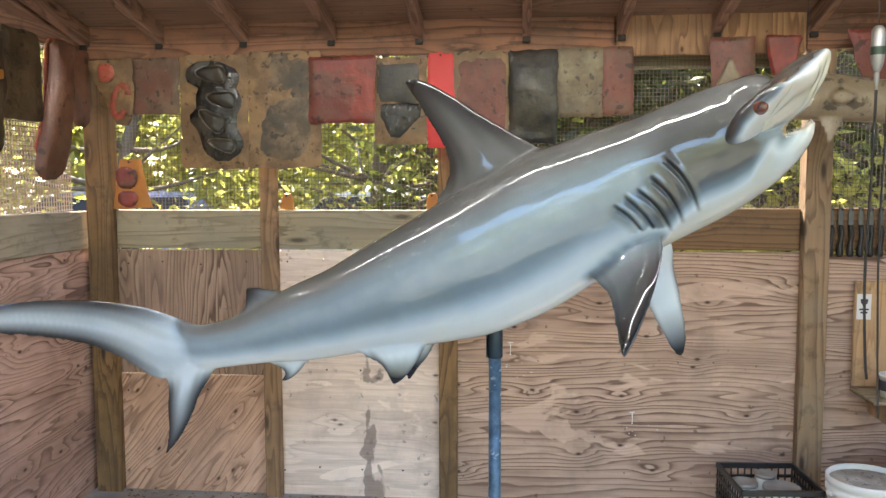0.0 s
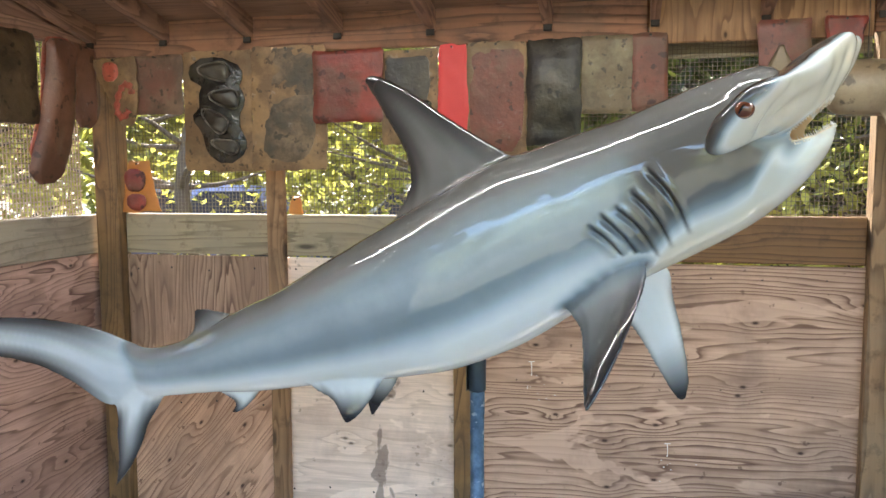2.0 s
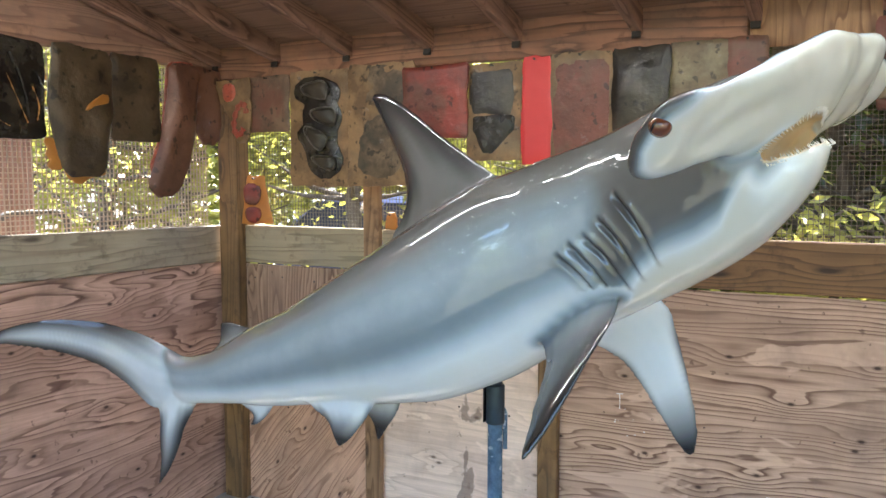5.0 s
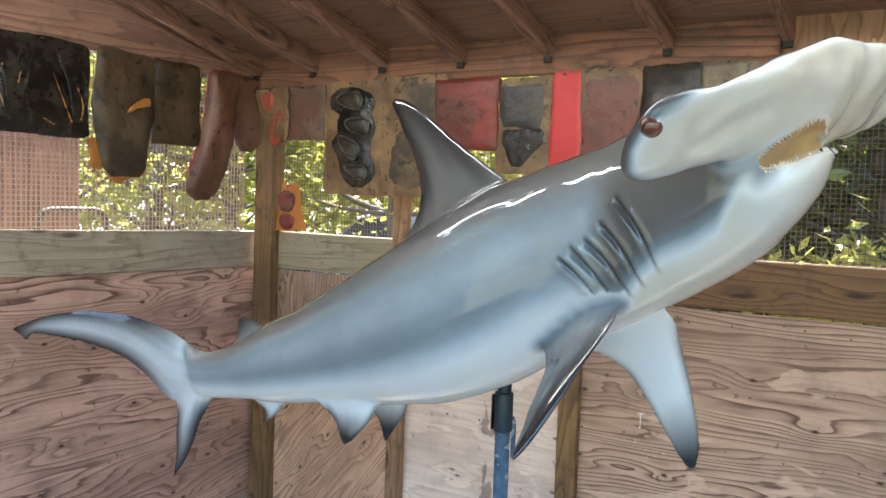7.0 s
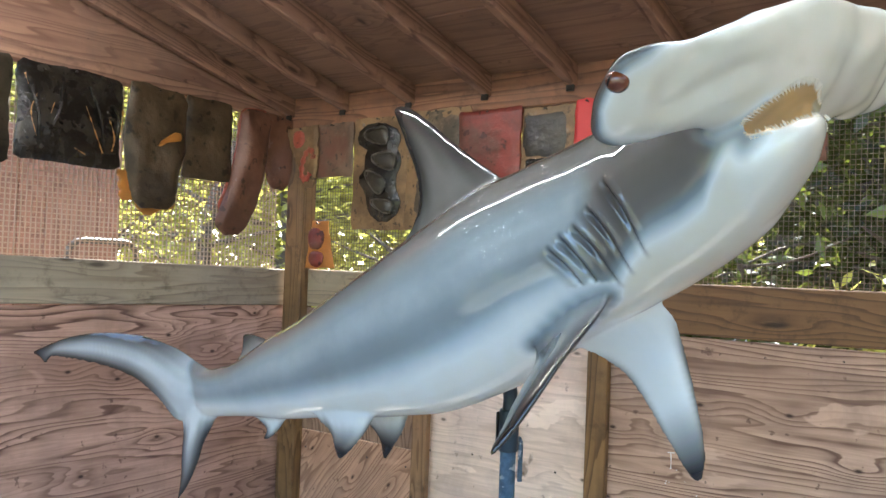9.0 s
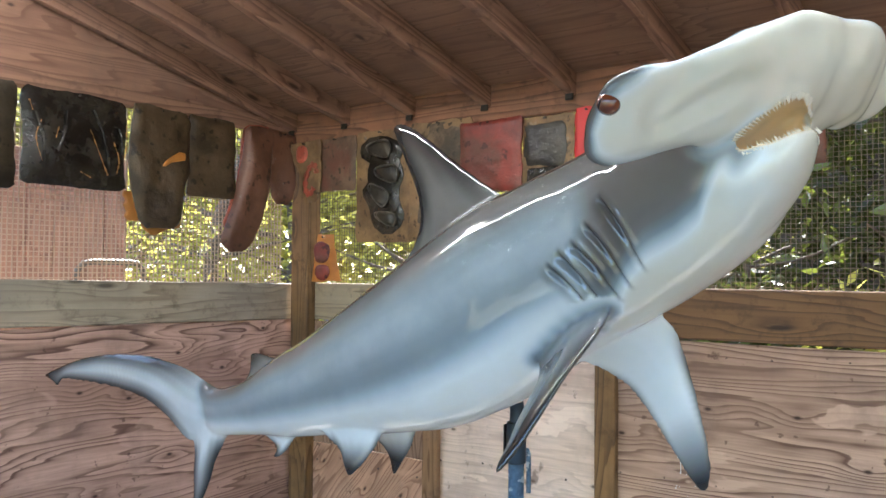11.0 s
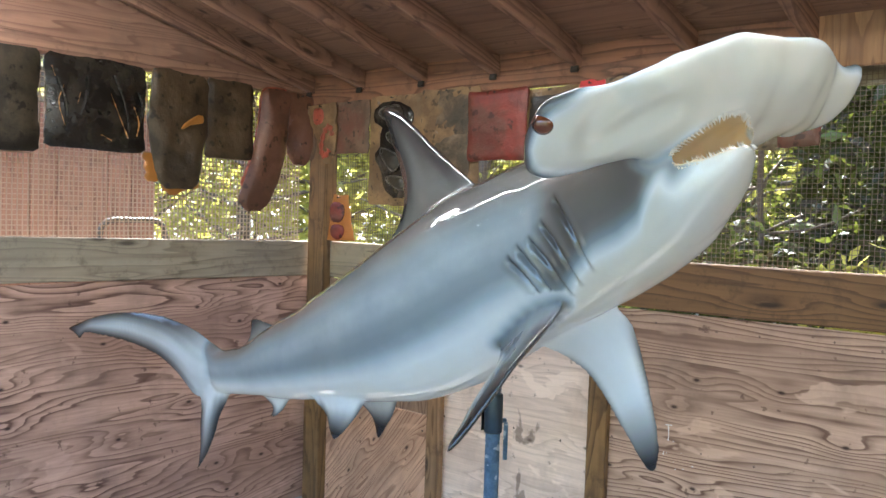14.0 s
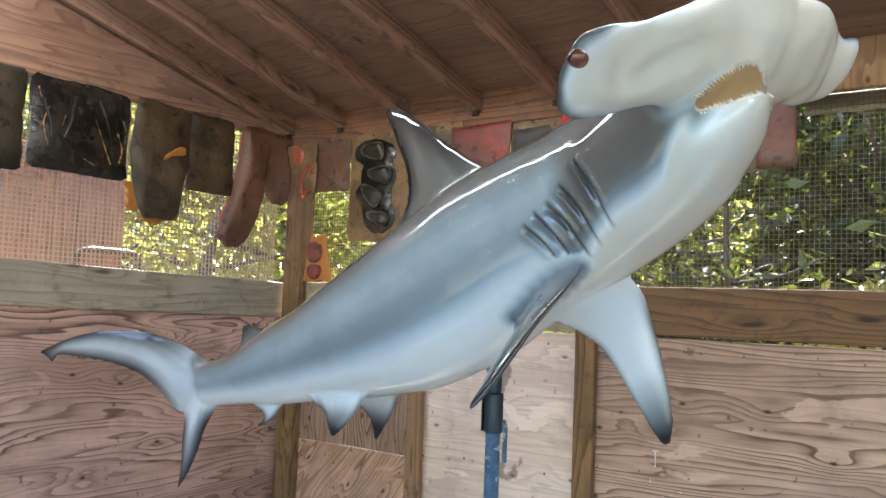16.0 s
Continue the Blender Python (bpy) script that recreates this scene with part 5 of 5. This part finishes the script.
# shelf unit, card sign and tub past the post
M["white_card"] = plain("white_card", (0.72, 0.70, 0.68), 0.6, vary=0.1)
M["ink"] = plain("ink", (0.03, 0.03, 0.05), 0.6)
M["white_plastic"] = plain("white_plastic", (0.74, 0.74, 0.70), 0.38, vary=0.15, scale=6.0)
M["shelf_pine"] = board_wood("shelf_pine", (0.30, 0.17, 0.075), (0.50, 0.31, 0.15), "z", 0.2)
shelf = group_of("wall_shelf", (1.58, 3.72, 0.52), "small pine shelf with a tall backboard on the plywood", "shelf")
part("backboard", box_bm(0.18, 0.018, 0.48, 0.003), M["shelf_pine"], shelf, at=(0.0, 0.12, 0.265))
part("ledge", box_bm(0.24, 0.26, 0.018, 0.003), M["grey_rail_x"], shelf, at=(0.03, 0.0, 0.009))
part("bracket", box_bm(0.02, 0.22, 0.10, 0.002), M["shelf_pine"], shelf, at=(0.0, 0.02, -0.05))
card = group_of("card_sign", (1.527, 3.825, 0.91), "white card with a dark emblem pinned to the shelf board", "sign")
part("card", box_bm(0.062, 0.002, 0.115, 0.0005), M["white_card"], card)
part("emblem", slab_bm([(0, -0.017, 0.017), (0.018, -0.014, 0.014), (0.032, -0.002, 0.002)], 0.001, 0, 3, 0.0, 8, 8, 0.0), M["ink"], card, at=(0, -0.002, 0.035))
for k in range(2):
    part("print_bar", box_bm(0.04 - 0.01 * k, 0.001, 0.008, 0), M["ink"], card, at=(0, -0.0018, -0.012 - 0.014 * k))
tub = group_of("plastic_tub", (1.60, 3.68, 0.539), "small white plastic tub with printed band", "tub")
part("tub_body", lathe_bm([(0.045, 0), (0.052, 0.09), (0.055, 0.09), (0.055, 0.10), (0.050, 0.10), (0.044, 0.006)], 24), M["white_plastic"], tub, smooth=True)
part("print_band", lathe_bm([(0.0505, 0.03), (0.0515, 0.031), (0.0525, 0.074), (0.0520, 0.075)], 24), M["ink"], tub, "dark blue printed band", smooth=True)


M["plaster"] = rubber("plaster", (0.30, 0.275, 0.235), (0.46, 0.43, 0.38), (0.24, 0.21, 0.17), 11.0, 0.7, 0.8)


def bucket(x, y, label, fill):
    b = group_of("bucket", (x, y, FLOOR), label, "bucket", group="buckets by the wall")
    part("pail", lathe_bm([(0.128, 0.0), (0.130, 0.004), (0.148, 0.30), (0.156, 0.302), (0.156, 0.318), (0.149, 0.320), (0.149, 0.335), (0.156, 0.337), (0.156, 0.362), (0.150, 0.366), (0.146, 0.362), (0.146, 0.31), (0.126, 0.008)], 48), M["white_plastic"], b, smooth=True)
    part("plaster_crust", lathe_bm([(0.02, fill - 0.02), (0.143, fill - 0.02), (0.143, fill), (0.05, fill + 0.006), (0.01, fill + 0.004)], 32), M["plaster"], b, "dried grey plaster crust", smooth=True)
    bail = [(0.158 * math.cos(q), -0.02 - 0.10 * math.sin(q), 0.30 - 0.13 * math.sin(q)) for q in np.linspace(0, math.pi, 20)]
    part("bail", tube_bm(bail, 0.003, 6), M["tool_grey"], b)
    for s in (-1, 1):
        part("bail_ear", lathe_bm([(0.016, 0), (0.016, 0.012), (0.012, 0.014)], 12), M["white_plastic"], b, at=(0.150 * s, -0.02, 0.295))
    return b


bucket(1.385, 3.36, "white plastic bucket nearly full of crusted plaster", 0.345)
bucket(1.72, 3.55, "white plastic bucket standing behind the other", 0.25)

# milk crate
M["crate_black"] = plain("crate_black", (0.015, 0.015, 0.017), 0.4, vary=0.4)
crate = group_of("milk_crate", (1.055, 3.55, FLOOR), "black plastic milk crate with round jars inside", "crate")
crate.rotation_euler.z = radians(4)
S, H = 0.33, 0.285
for sx, sy in ((-1, 0), (1, 0), (0, -1), (0, 1)):
    bm = bmesh.new()
    for k in range(12):
        u = -S / 2 + S * k / 11
        q = box_bm(0.006, 0.006, H - 0.02, 0)
        bmesh.ops.translate(q, vec=(u, 0, H / 2), verts=q.verts)
        me = mesh_from("slat", q, [])
        bm.from_mesh(me)
    for zz, hh in ((0.01, 0.02), (0.075, 0.008), (0.11, 0.008), (0.145, 0.008), (0.18, 0.008), (0.225, 0.012), (H - 0.012, 0.024)):
        q = box_bm(S + 0.012, 0.012, hh, 0.001)
        bmesh.ops.translate(q, vec=(0, 0, zz), verts=q.verts)
        me = mesh_from("band", q, [])
        bm.from_mesh(me)
    ob = part("side_lattice", bm, M["crate_black"], crate, at=(sx * S / 2, sy * S / 2, 0))
    ob.rotation_euler.z = radians(90) if sx else 0
part("bottom", box_bm(S, S, 0.008, 0.001), M["crate_black"], crate, at=(0, 0, 0.006))
M["jar_lid"] = plain("jar_lid", (0.36, 0.35, 0.32), 0.5, 0.2, vary=0.4)
for dx, dy, r, h in ((-0.09, 0.04, 0.055, 0.235), (0.05, -0.02, 0.075, 0.24), (0.02, 0.11, 0.045, 0.25), (-0.07, -0.10, 0.05, 0.20)):
    jar = group_of("jar", (1.055 + dx, 3.55 + dy, FLOOR + 0.012), "grey lidded tin standing in the crate", "tin", group="tins in the crate")
    part("can", lathe_bm([(r, 0), (r, h - 0.015), (r * 0.96, h - 0.012)], 28), M["white_plastic"], jar, smooth=True)
    part("lid", lathe_bm([(r * 1.03, h - 0.018), (r * 1.03, h - 0.004), (r * 0.95, h), (r * 0.90, h - 0.006), (r * 0.2, h - 0.006)], 28), M["jar_lid"], jar, smooth=True)

# white drip marks, screw heads and nails on the plywood
M["drip_white"] = plain("drip_white", (0.75, 0.74, 0.70), 0.5, vary=0.1)
rnd = random.Random(11)
marks = group_of("paint_drips", (0, WALL_Y, 0), "dried white paint drips and spatter on the plywood", "paint drips")
for x, z, ln in ((-0.055, 0.710, 0.060), (0.520, 0.385, 0.055)):
    part("drip", tube_bm(catmull([(x, 0.008, z), (x + 0.002, 0.008, z - ln * 0.5), (x + 0.001, 0.008, z - ln)], 6), [0.002, 0.0025, 0.002, 0.0015, 0.0015, 0.003], 6), M["drip_white"], marks)
    part("drip", tube_bm([(x - 0.012, 0.008, z), (x + 0.014, 0.008, z + 0.002)], 0.0022, 6), M["drip_white"], marks)
    for k in range(9):
        fx, fz = x + rnd.gauss(0.02, 0.03), z - ln - abs(rnd.gauss(0.03, 0.07))
        part("spatter", lathe_bm([(0.0008, 0.0), (rnd.uniform(0.0016, 0.0034), 0.001), (0.0008, 0.002)], 7), M["drip_white"], marks).matrix_basis = pose(fx, 0.0085, fz, 90, 0, 0)

# screw heads and nail holes in the plywood
heads = group_of("screw_heads", (0, WALL_Y, 0), "rusty screw heads along the plywood edges", "screws")
for x0, x1, zs in ((-0.30, 1.22, (1.10, 0.62, 0.10)), (-1.16, -0.42, (1.09, 0.55, 0.06)), (-1.94, -1.28, (1.08, 0.60, 0.44))):
    for z in zs:
        for k in range(int((x1 - x0) / 0.2) + 1):
            ob = part("screw", lathe_bm([(0.0045, 0.0), (0.005, 0.001), (0.003, 0.002), (0.001, 0.0012)], 8), M["nail"], heads)
            ob.matrix_basis = pose(x0 + 0.2 * k + rnd.uniform(-0.03, 0.03), 0.0115, z + rnd.uniform(-0.012, 0.012), 90, 0, 0)

# chips and dust along the foot of the back wall
rng = np.random.default_rng(77)
verts, faces = [], []
for _ in range(420):
    x, y = rng.uniform(-2.0, 1.2), 3.86 - abs(rng.normal(0, 0.14))
    s = rng.uniform(0.004, 0.018)
    ang = rng.uniform(0, math.pi)
    k = len(verts)
    ux, uy = math.cos(ang) * s, math.sin(ang) * s
    h = FLOOR + rng.uniform(0.002, 0.010)
    verts += [(x - ux, y - uy, FLOOR + 0.001), (x + uy * 0.5, y - ux * 0.5, h), (x + ux, y + uy, FLOOR + 0.002), (x - uy * 0.5, y + ux * 0.5, h * 0.5 + FLOOR * 0.5 + 0.002)]
    faces += [(k, k + 1, k + 2), (k, k + 2, k + 3)]
me = bpy.data.meshes.new("floor_debris")
me.from_pydata(verts, [], faces)
me.materials.append(M["grey_tan"])
tagged(new("floor_debris", me), "wood chips and plaster crumbs along the wall", "debris", kind="stuff")

# ---- outside ----
def leaf_material(name, dark, light, through, glint=1.5):
    n = Nodes(name)
    geo = n.add("ShaderNodeNewGeometry")
    # the last stop paints sunlit specks, brightened by glint
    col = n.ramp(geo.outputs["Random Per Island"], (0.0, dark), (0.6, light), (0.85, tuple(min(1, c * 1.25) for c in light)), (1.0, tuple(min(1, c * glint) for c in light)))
    tr = n.add("ShaderNodeBsdfTranslucent")
    tc = n.mix(0.75, col, through)
    n.link(tc, tr.inputs["Color"])
    n.done(col, 0.45)
    mixer = n.add("ShaderNodeMixShader")
    mixer.inputs[0].default_value = 0.5
    n.link(n.b.outputs[0], mixer.inputs[1])
    n.link(tr.outputs[0], mixer.inputs[2])
    n.link(mixer.outputs[0], n.out.inputs["Surface"])
    return n.m


M["leaf_sunny"] = leaf_material("leaf_sunny", (0.050, 0.055, 0.010), (0.25, 0.245, 0.048), (0.66, 0.62, 0.12))
# paler, greyer leaves for the distance: haze mixed into the colour
M["leaf_hazed"] = leaf_material("leaf_hazed", (0.10, 0.095, 0.022), (0.27, 0.255, 0.070), (0.64, 0.59, 0.17))
# darker copy of the leaves: shade put into colour and translucency
M["leaf_shaded"] = leaf_material("leaf_shaded", (0.010, 0.013, 0.004), (0.032, 0.038, 0.008), (0.10, 0.12, 0.018), 6.0)
M["bark"] = plain("bark", (0.16, 0.12, 0.085), 0.9, vary=0.5, scale=12.0, bump=0.6)


def crown(name, clumps, per, size, spread, material, parent, seed):
    """Many folded leaves round clump centres, in one mesh."""
    rng = np.random.default_rng(seed)
    at = np.repeat(np.array(clumps, float), per, axis=0)
    count = len(at)
    p = at + rng.normal(0, spread, (count, 3))
    a = rng.normal(0, 1, (count, 3)) * (1, 1, 0.7)
    a /= np.linalg.norm(a, axis=1)[:, None]
    b = np.cross(a, rng.normal(0, 1, (count, 3)))
    b /= np.linalg.norm(b, axis=1)[:, None]
    s = (size * rng.uniform(0.55, 1.3, count))[:, None]
    up = np.cross(a, b) * s * 0.12
    verts = np.stack([p - a * s, p + b * s * 0.42 + up, p + a * s, p - b * s * 0.42 + up], 1).reshape(-1, 3)
    k = np.arange(count)[:, None] * 4
    faces = np.concatenate([k + (0, 1, 2), k + (0, 2, 3)], 1).reshape(-1, 3).tolist()
    me = bpy.data.meshes.new(name)
    me.from_pydata(verts.tolist(), [], faces)
    me.materials.append(material)
    ob = new(name, me)
    ob.parent = parent
    return ob


def tree(x, y, height, radius, low, material, label, seed, clumps=60, per=60, size=0.046, trunk_r=0.09):
    rng = np.random.default_rng(seed)
    t = group_of("tree", (x, y, FLOOR - 0.05), label, "tree", group="trees round the shed")
    bm = bmesh.new()
    pts = catmull([(0, 0, 0), (rng.normal(0, .12), rng.normal(0, .12), height * 0.35), (rng.normal(0, .25), rng.normal(0, .25), height * 0.7), (rng.normal(0, .3), 0, height * 0.95)], 14)
    tube_bm(pts, list(np.linspace(trunk_r, trunk_r * 0.25, 14)), 8, bm)
    cl = []
    for k in range(clumps):
        z = rng.uniform(low, height)
        r = radius * math.sqrt(rng.uniform(0.05, 1)) * (1 - 0.5 * abs(z - (low + height) / 2) / (height - low))
        q = rng.uniform(0, 2 * math.pi)
        cl.append((r * math.cos(q), r * math.sin(q), z))
        if k % 3 != 1:
            s = pts[int(np.clip((z - 0.3 * r) / height * 14, 1, 12))]
            tube_bm(catmull([s, (np.array(s) + cl[-1]) / 2 + rng.normal(0, .08, 3), cl[-1]], 6), list(np.linspace(trunk_r * 0.35, 0.006, 6)), 5, bm)
    part("trunk", bm, M["bark"], t, smooth=True)
    crown("crown", cl, per, size, radius * 0.13, material, t, seed + 1)
    return t


SUNNY, SHADED = M["leaf_sunny"], M["leaf_shaded"]
tree(-3.6, 7.6, 4.6, 1.7, 0.6, SUNNY, "sunlit yellow-green tree behind the shed", 101, 76, 58)
tree(-1.6, 8.4, 4.8, 1.8, 0.9, SUNNY, "sunlit yellow-green tree with bent branches", 102, 76, 58)
tree(-0.5, 6.0, 3.2, 0.9, 0.8, SHADED, "dark green shrub-like tree close behind the wall", 103, 70, 50, 0.065, 0.03)
tree(0.6, 6.6, 3.8, 1.2, 0.4, SHADED, "dense dark green tree in shade behind the wall", 104, 100, 60, 0.075)
tree(2.0, 6.2, 3.8, 1.3, 0.4, SHADED, "dense dark green tree in shade behind the wall", 105, 100, 60, 0.075)
tree(3.6, 6.8, 4.4, 1.6, 0.5, SUNNY, "sunlit tree beyond the back opening", 106, 80, 55)
tree(-5.8, 6.4, 5.0, 2.0, 0.7, SUNNY, "sunlit yellow-green tree beyond the side opening", 107, 84, 58)
tree(-5.2, 3.8, 4.4, 1.6, 0.6, SUNNY, "sunlit thin-leaved tree beyond the side opening", 108, 66, 46)
tree(-7.8, 9.0, 6.0, 2.4, 0.8, SUNNY, "tall sunlit tree farther behind", 109, 90, 55, 0.11)
tree(-3.4, 11.5, 6.0, 2.5, 0.8, SUNNY, "tall sunlit tree farther behind", 110, 90, 55, 0.11)
tree(2.17, 5.6, 4.0, 1.0, 1.0, SUNNY, "thin-leaved tree with a dark trunk behind the mesh", 113, 30, 40, 0.05, 0.10)
tree(1.75, 5.5, 1.75, 0.75, 0.9, SUNNY, "low sunlit shrub close behind the mesh", 112, 34, 40, 0.055, 0.03)
tree(0.75, 4.85, 1.52, 0.62, 1.0, SUNNY, "low sunlit hedge pressing against the mesh", 114, 34, 40, 0.045, 0.02)
tree(1.4, 10.5, 6.0, 2.4, 0.5, SHADED, "tall dark green tree farther behind", 111, 90, 60, 0.11)

# far woods on all sides
def woods(name, centres, label, seed, material):
    rng = np.random.default_rng(seed)
    cl = []
    for x, y, h in centres:
        for _ in range(36):
            cl.append((x + rng.normal(0, 1.3), y + rng.normal(0, 1.3), FLOOR + rng.uniform(0.2, 1) * h))
    ob = crown(name, cl, 70, 0.19, 0.6, material, None, seed)
    return tagged(ob, label, "woods", kind="stuff")


woods("far_woods", [(14 * math.sin(q) * 1.1, 2 + 15 * math.cos(q), 7.5) for q in np.radians(np.arange(-95, 70, 5))], "far sunlit woods behind the yard, haze put into the leaf colour", 201, M["leaf_hazed"])
woods("front_woods", [(17 * math.sin(q), 1 + 17 * math.cos(q), 5.2) for q in np.radians(np.arange(95, 266, 12))], "trees across the yard in front of the shed", 202, M["leaf_sunny"])

# wooden fence outside the side opening
M["fence_wood"] = board_wood("fence_wood", (0.20, 0.100, 0.060), (0.40, 0.215, 0.138), "z", 0.3, (0.26, 0.17, 0.12))
fence = group_of("fence", (-3.20, 2.95, FLOOR - 0.05), "weathered pinkish board fence outside the mesh", "fence")
for k in range(12):
    y = -1.05 + 0.145 * k
    part("board", box_bm(0.018, 0.140, 2.15, 0.002), M["fence_wood"], fence, at=(0, y, 1.075))
for z in (0.4, 1.8):
    part("fence_rail", box_bm(0.04, 1.75, 0.09, 0.003), M["fence_wood"], fence, at=(-0.03, -0.25, z))

# dark board fence, added to block backlight and darken the view behind the trees
M["backlight_boards"] = board_wood("backlight_boards", (0.045, 0.035, 0.025), (0.085, 0.065, 0.045), "z", 0.3, (0.05, 0.045, 0.035))
dark = group_of("fence", (1.9, 7.6, FLOOR - 0.05), "dark board fence added behind the trees to block sky and backlight", "fence")
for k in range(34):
    part("board", box_bm(0.145, 0.018, 3.0, 0.002), M["backlight_boards"], dark, at=(-2.5 + 0.15 * k, 0, 1.5))
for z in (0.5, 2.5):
    part("fence_rail", box_bm(5.2, 0.04, 0.09, 0.003), M["backlight_boards"], dark, at=(0, 0.03, z))

# hand truck leaning outside, its bent handle above the rail
M["truck_steel"] = plain("truck_steel", (0.11, 0.095, 0.080), 0.5, 0.3, vary=0.4)
truck = group_of("hand_truck", (-2.26, 2.895, FLOOR - 0.05), "grey steel hand truck with a bent tube handle", "hand truck")
bend = [(-0.165, 0.15), (-0.165, 1.475), (-0.156, 1.520), (-0.128, 1.545), (-0.09, 1.552), (0.09, 1.552), (0.128, 1.545), (0.156, 1.520), (0.165, 1.475), (0.165, 0.15)]
part("frame", tube_bm([(0, y, z) for y, z in bend], 0.014, 10), M["truck_steel"], truck, smooth=True)
for z in (0.5, 0.95):
    part("cross_bar", tube_bm([(0, -0.165, z), (0, 0.165, z)], 0.010, 8), M["truck_steel"], truck)
part("toe_plate", box_bm(0.20, 0.34, 0.008, 0.001), M["truck_steel"], truck, at=(-0.09, 0, 0.02))
M["tyre"] = plain("tyre", (0.02, 0.02, 0.02), 0.8)
for s in (-1, 1):
    w = part("wheel", lathe_bm([(0.05, -0.025), (0.11, -0.025), (0.125, -0.01), (0.125, 0.01), (0.11, 0.025), (0.05, 0.025)], 24), M["tyre"], truck)
    w.matrix_basis = pose(0.03, s * 0.215, 0.125, 90, 0, 0)

# parked cars
def car(x, y, turn, paint, label):
    c = group_of("car", (x, y, FLOOR - 0.05), label, "car", group="parked cars")
    c.rotation_euler.z = radians(turn)
    body_m = plain("car_paint", paint, 0.25, 0.1, vary=0.05, Coat_Weight=1.0)
    prof = [(-2.1, 0.35), (-2.15, 0.65), (-1.9, 0.88), (-1.0, 0.95), (1.9, 0.98), (2.1, 0.85), (2.15, 0.5), (2.0, 0.33)]
    cab = [(-1.15, 0.94), (-0.45, 1.40), (0.2, 1.47), (1.2, 1.42), (1.85, 0.97)]
    for nm, pr, w, mt in (("body", prof, 0.86, body_m), ("cabin", cab, 0.74, body_m)):
        bm = bmesh.new()
        rows_ = [[bm.verts.new((px, s * w * (1 if pz < 1.2 else 0.85), pz)) for px, pz in pr] for s in (-1, 1)]
        bm.faces.new(rows_[0])
        bm.faces.new(rows_[1][::-1])
        k = len(pr)
        for i in range(k):
            bm.faces.new((rows_[0][(i + 1) % k], rows_[0][i], rows_[1][i], rows_[1][(i + 1) % k]))
        bmesh.ops.recalc_face_normals(bm, faces=bm.faces)
        bmesh.ops.bevel(bm, geom=bm.edges[:], offset=0.04, segments=2, affect="EDGES")
        part(nm, bm, mt, c, smooth=True)
    glass = M["ink"]
    for s in (-1, 1):
        for x0, x1 in ((-0.75, 0.15), (0.25, 1.25)):
            bm = bmesh.new()
            q = [bm.verts.new(v) for v in ((x0 - 0.12, s * 0.742, 1.0), (x1 + 0.1, s * 0.742, 1.0), (x1 - 0.05, s * 0.665, 1.36), (x0 + 0.22, s * 0.665, 1.36))]
            f = bm.faces.new(q)
            e = bmesh.ops.extrude_face_region(bm, geom=[f])
            bmesh.ops.translate(bm, vec=(0, s * 0.012, 0), verts=[g for g in e["geom"] if isinstance(g, bmesh.types.BMVert)])
            bmesh.ops.recalc_face_normals(bm, faces=bm.faces)
            part("window", bm, glass, c)
        for px in (-1.3, 1.35):
            w = part("wheel", lathe_bm([(0.10, -0.1), (0.28, -0.1), (0.32, -0.06), (0.32, 0.06), (0.28, 0.1), (0.10, 0.1)], 24), M["tyre"], c)
            w.matrix_basis = pose(px, s * 0.78, 0.32, 90, 0, 0)
    return c


car(-5.6, 10.6, 12, (0.20, 0.20, 0.32), "dull blue car parked beyond the trees")
car(-1.9, 11.0, -8, (0.62, 0.62, 0.60), "white car parked beyond the trees")
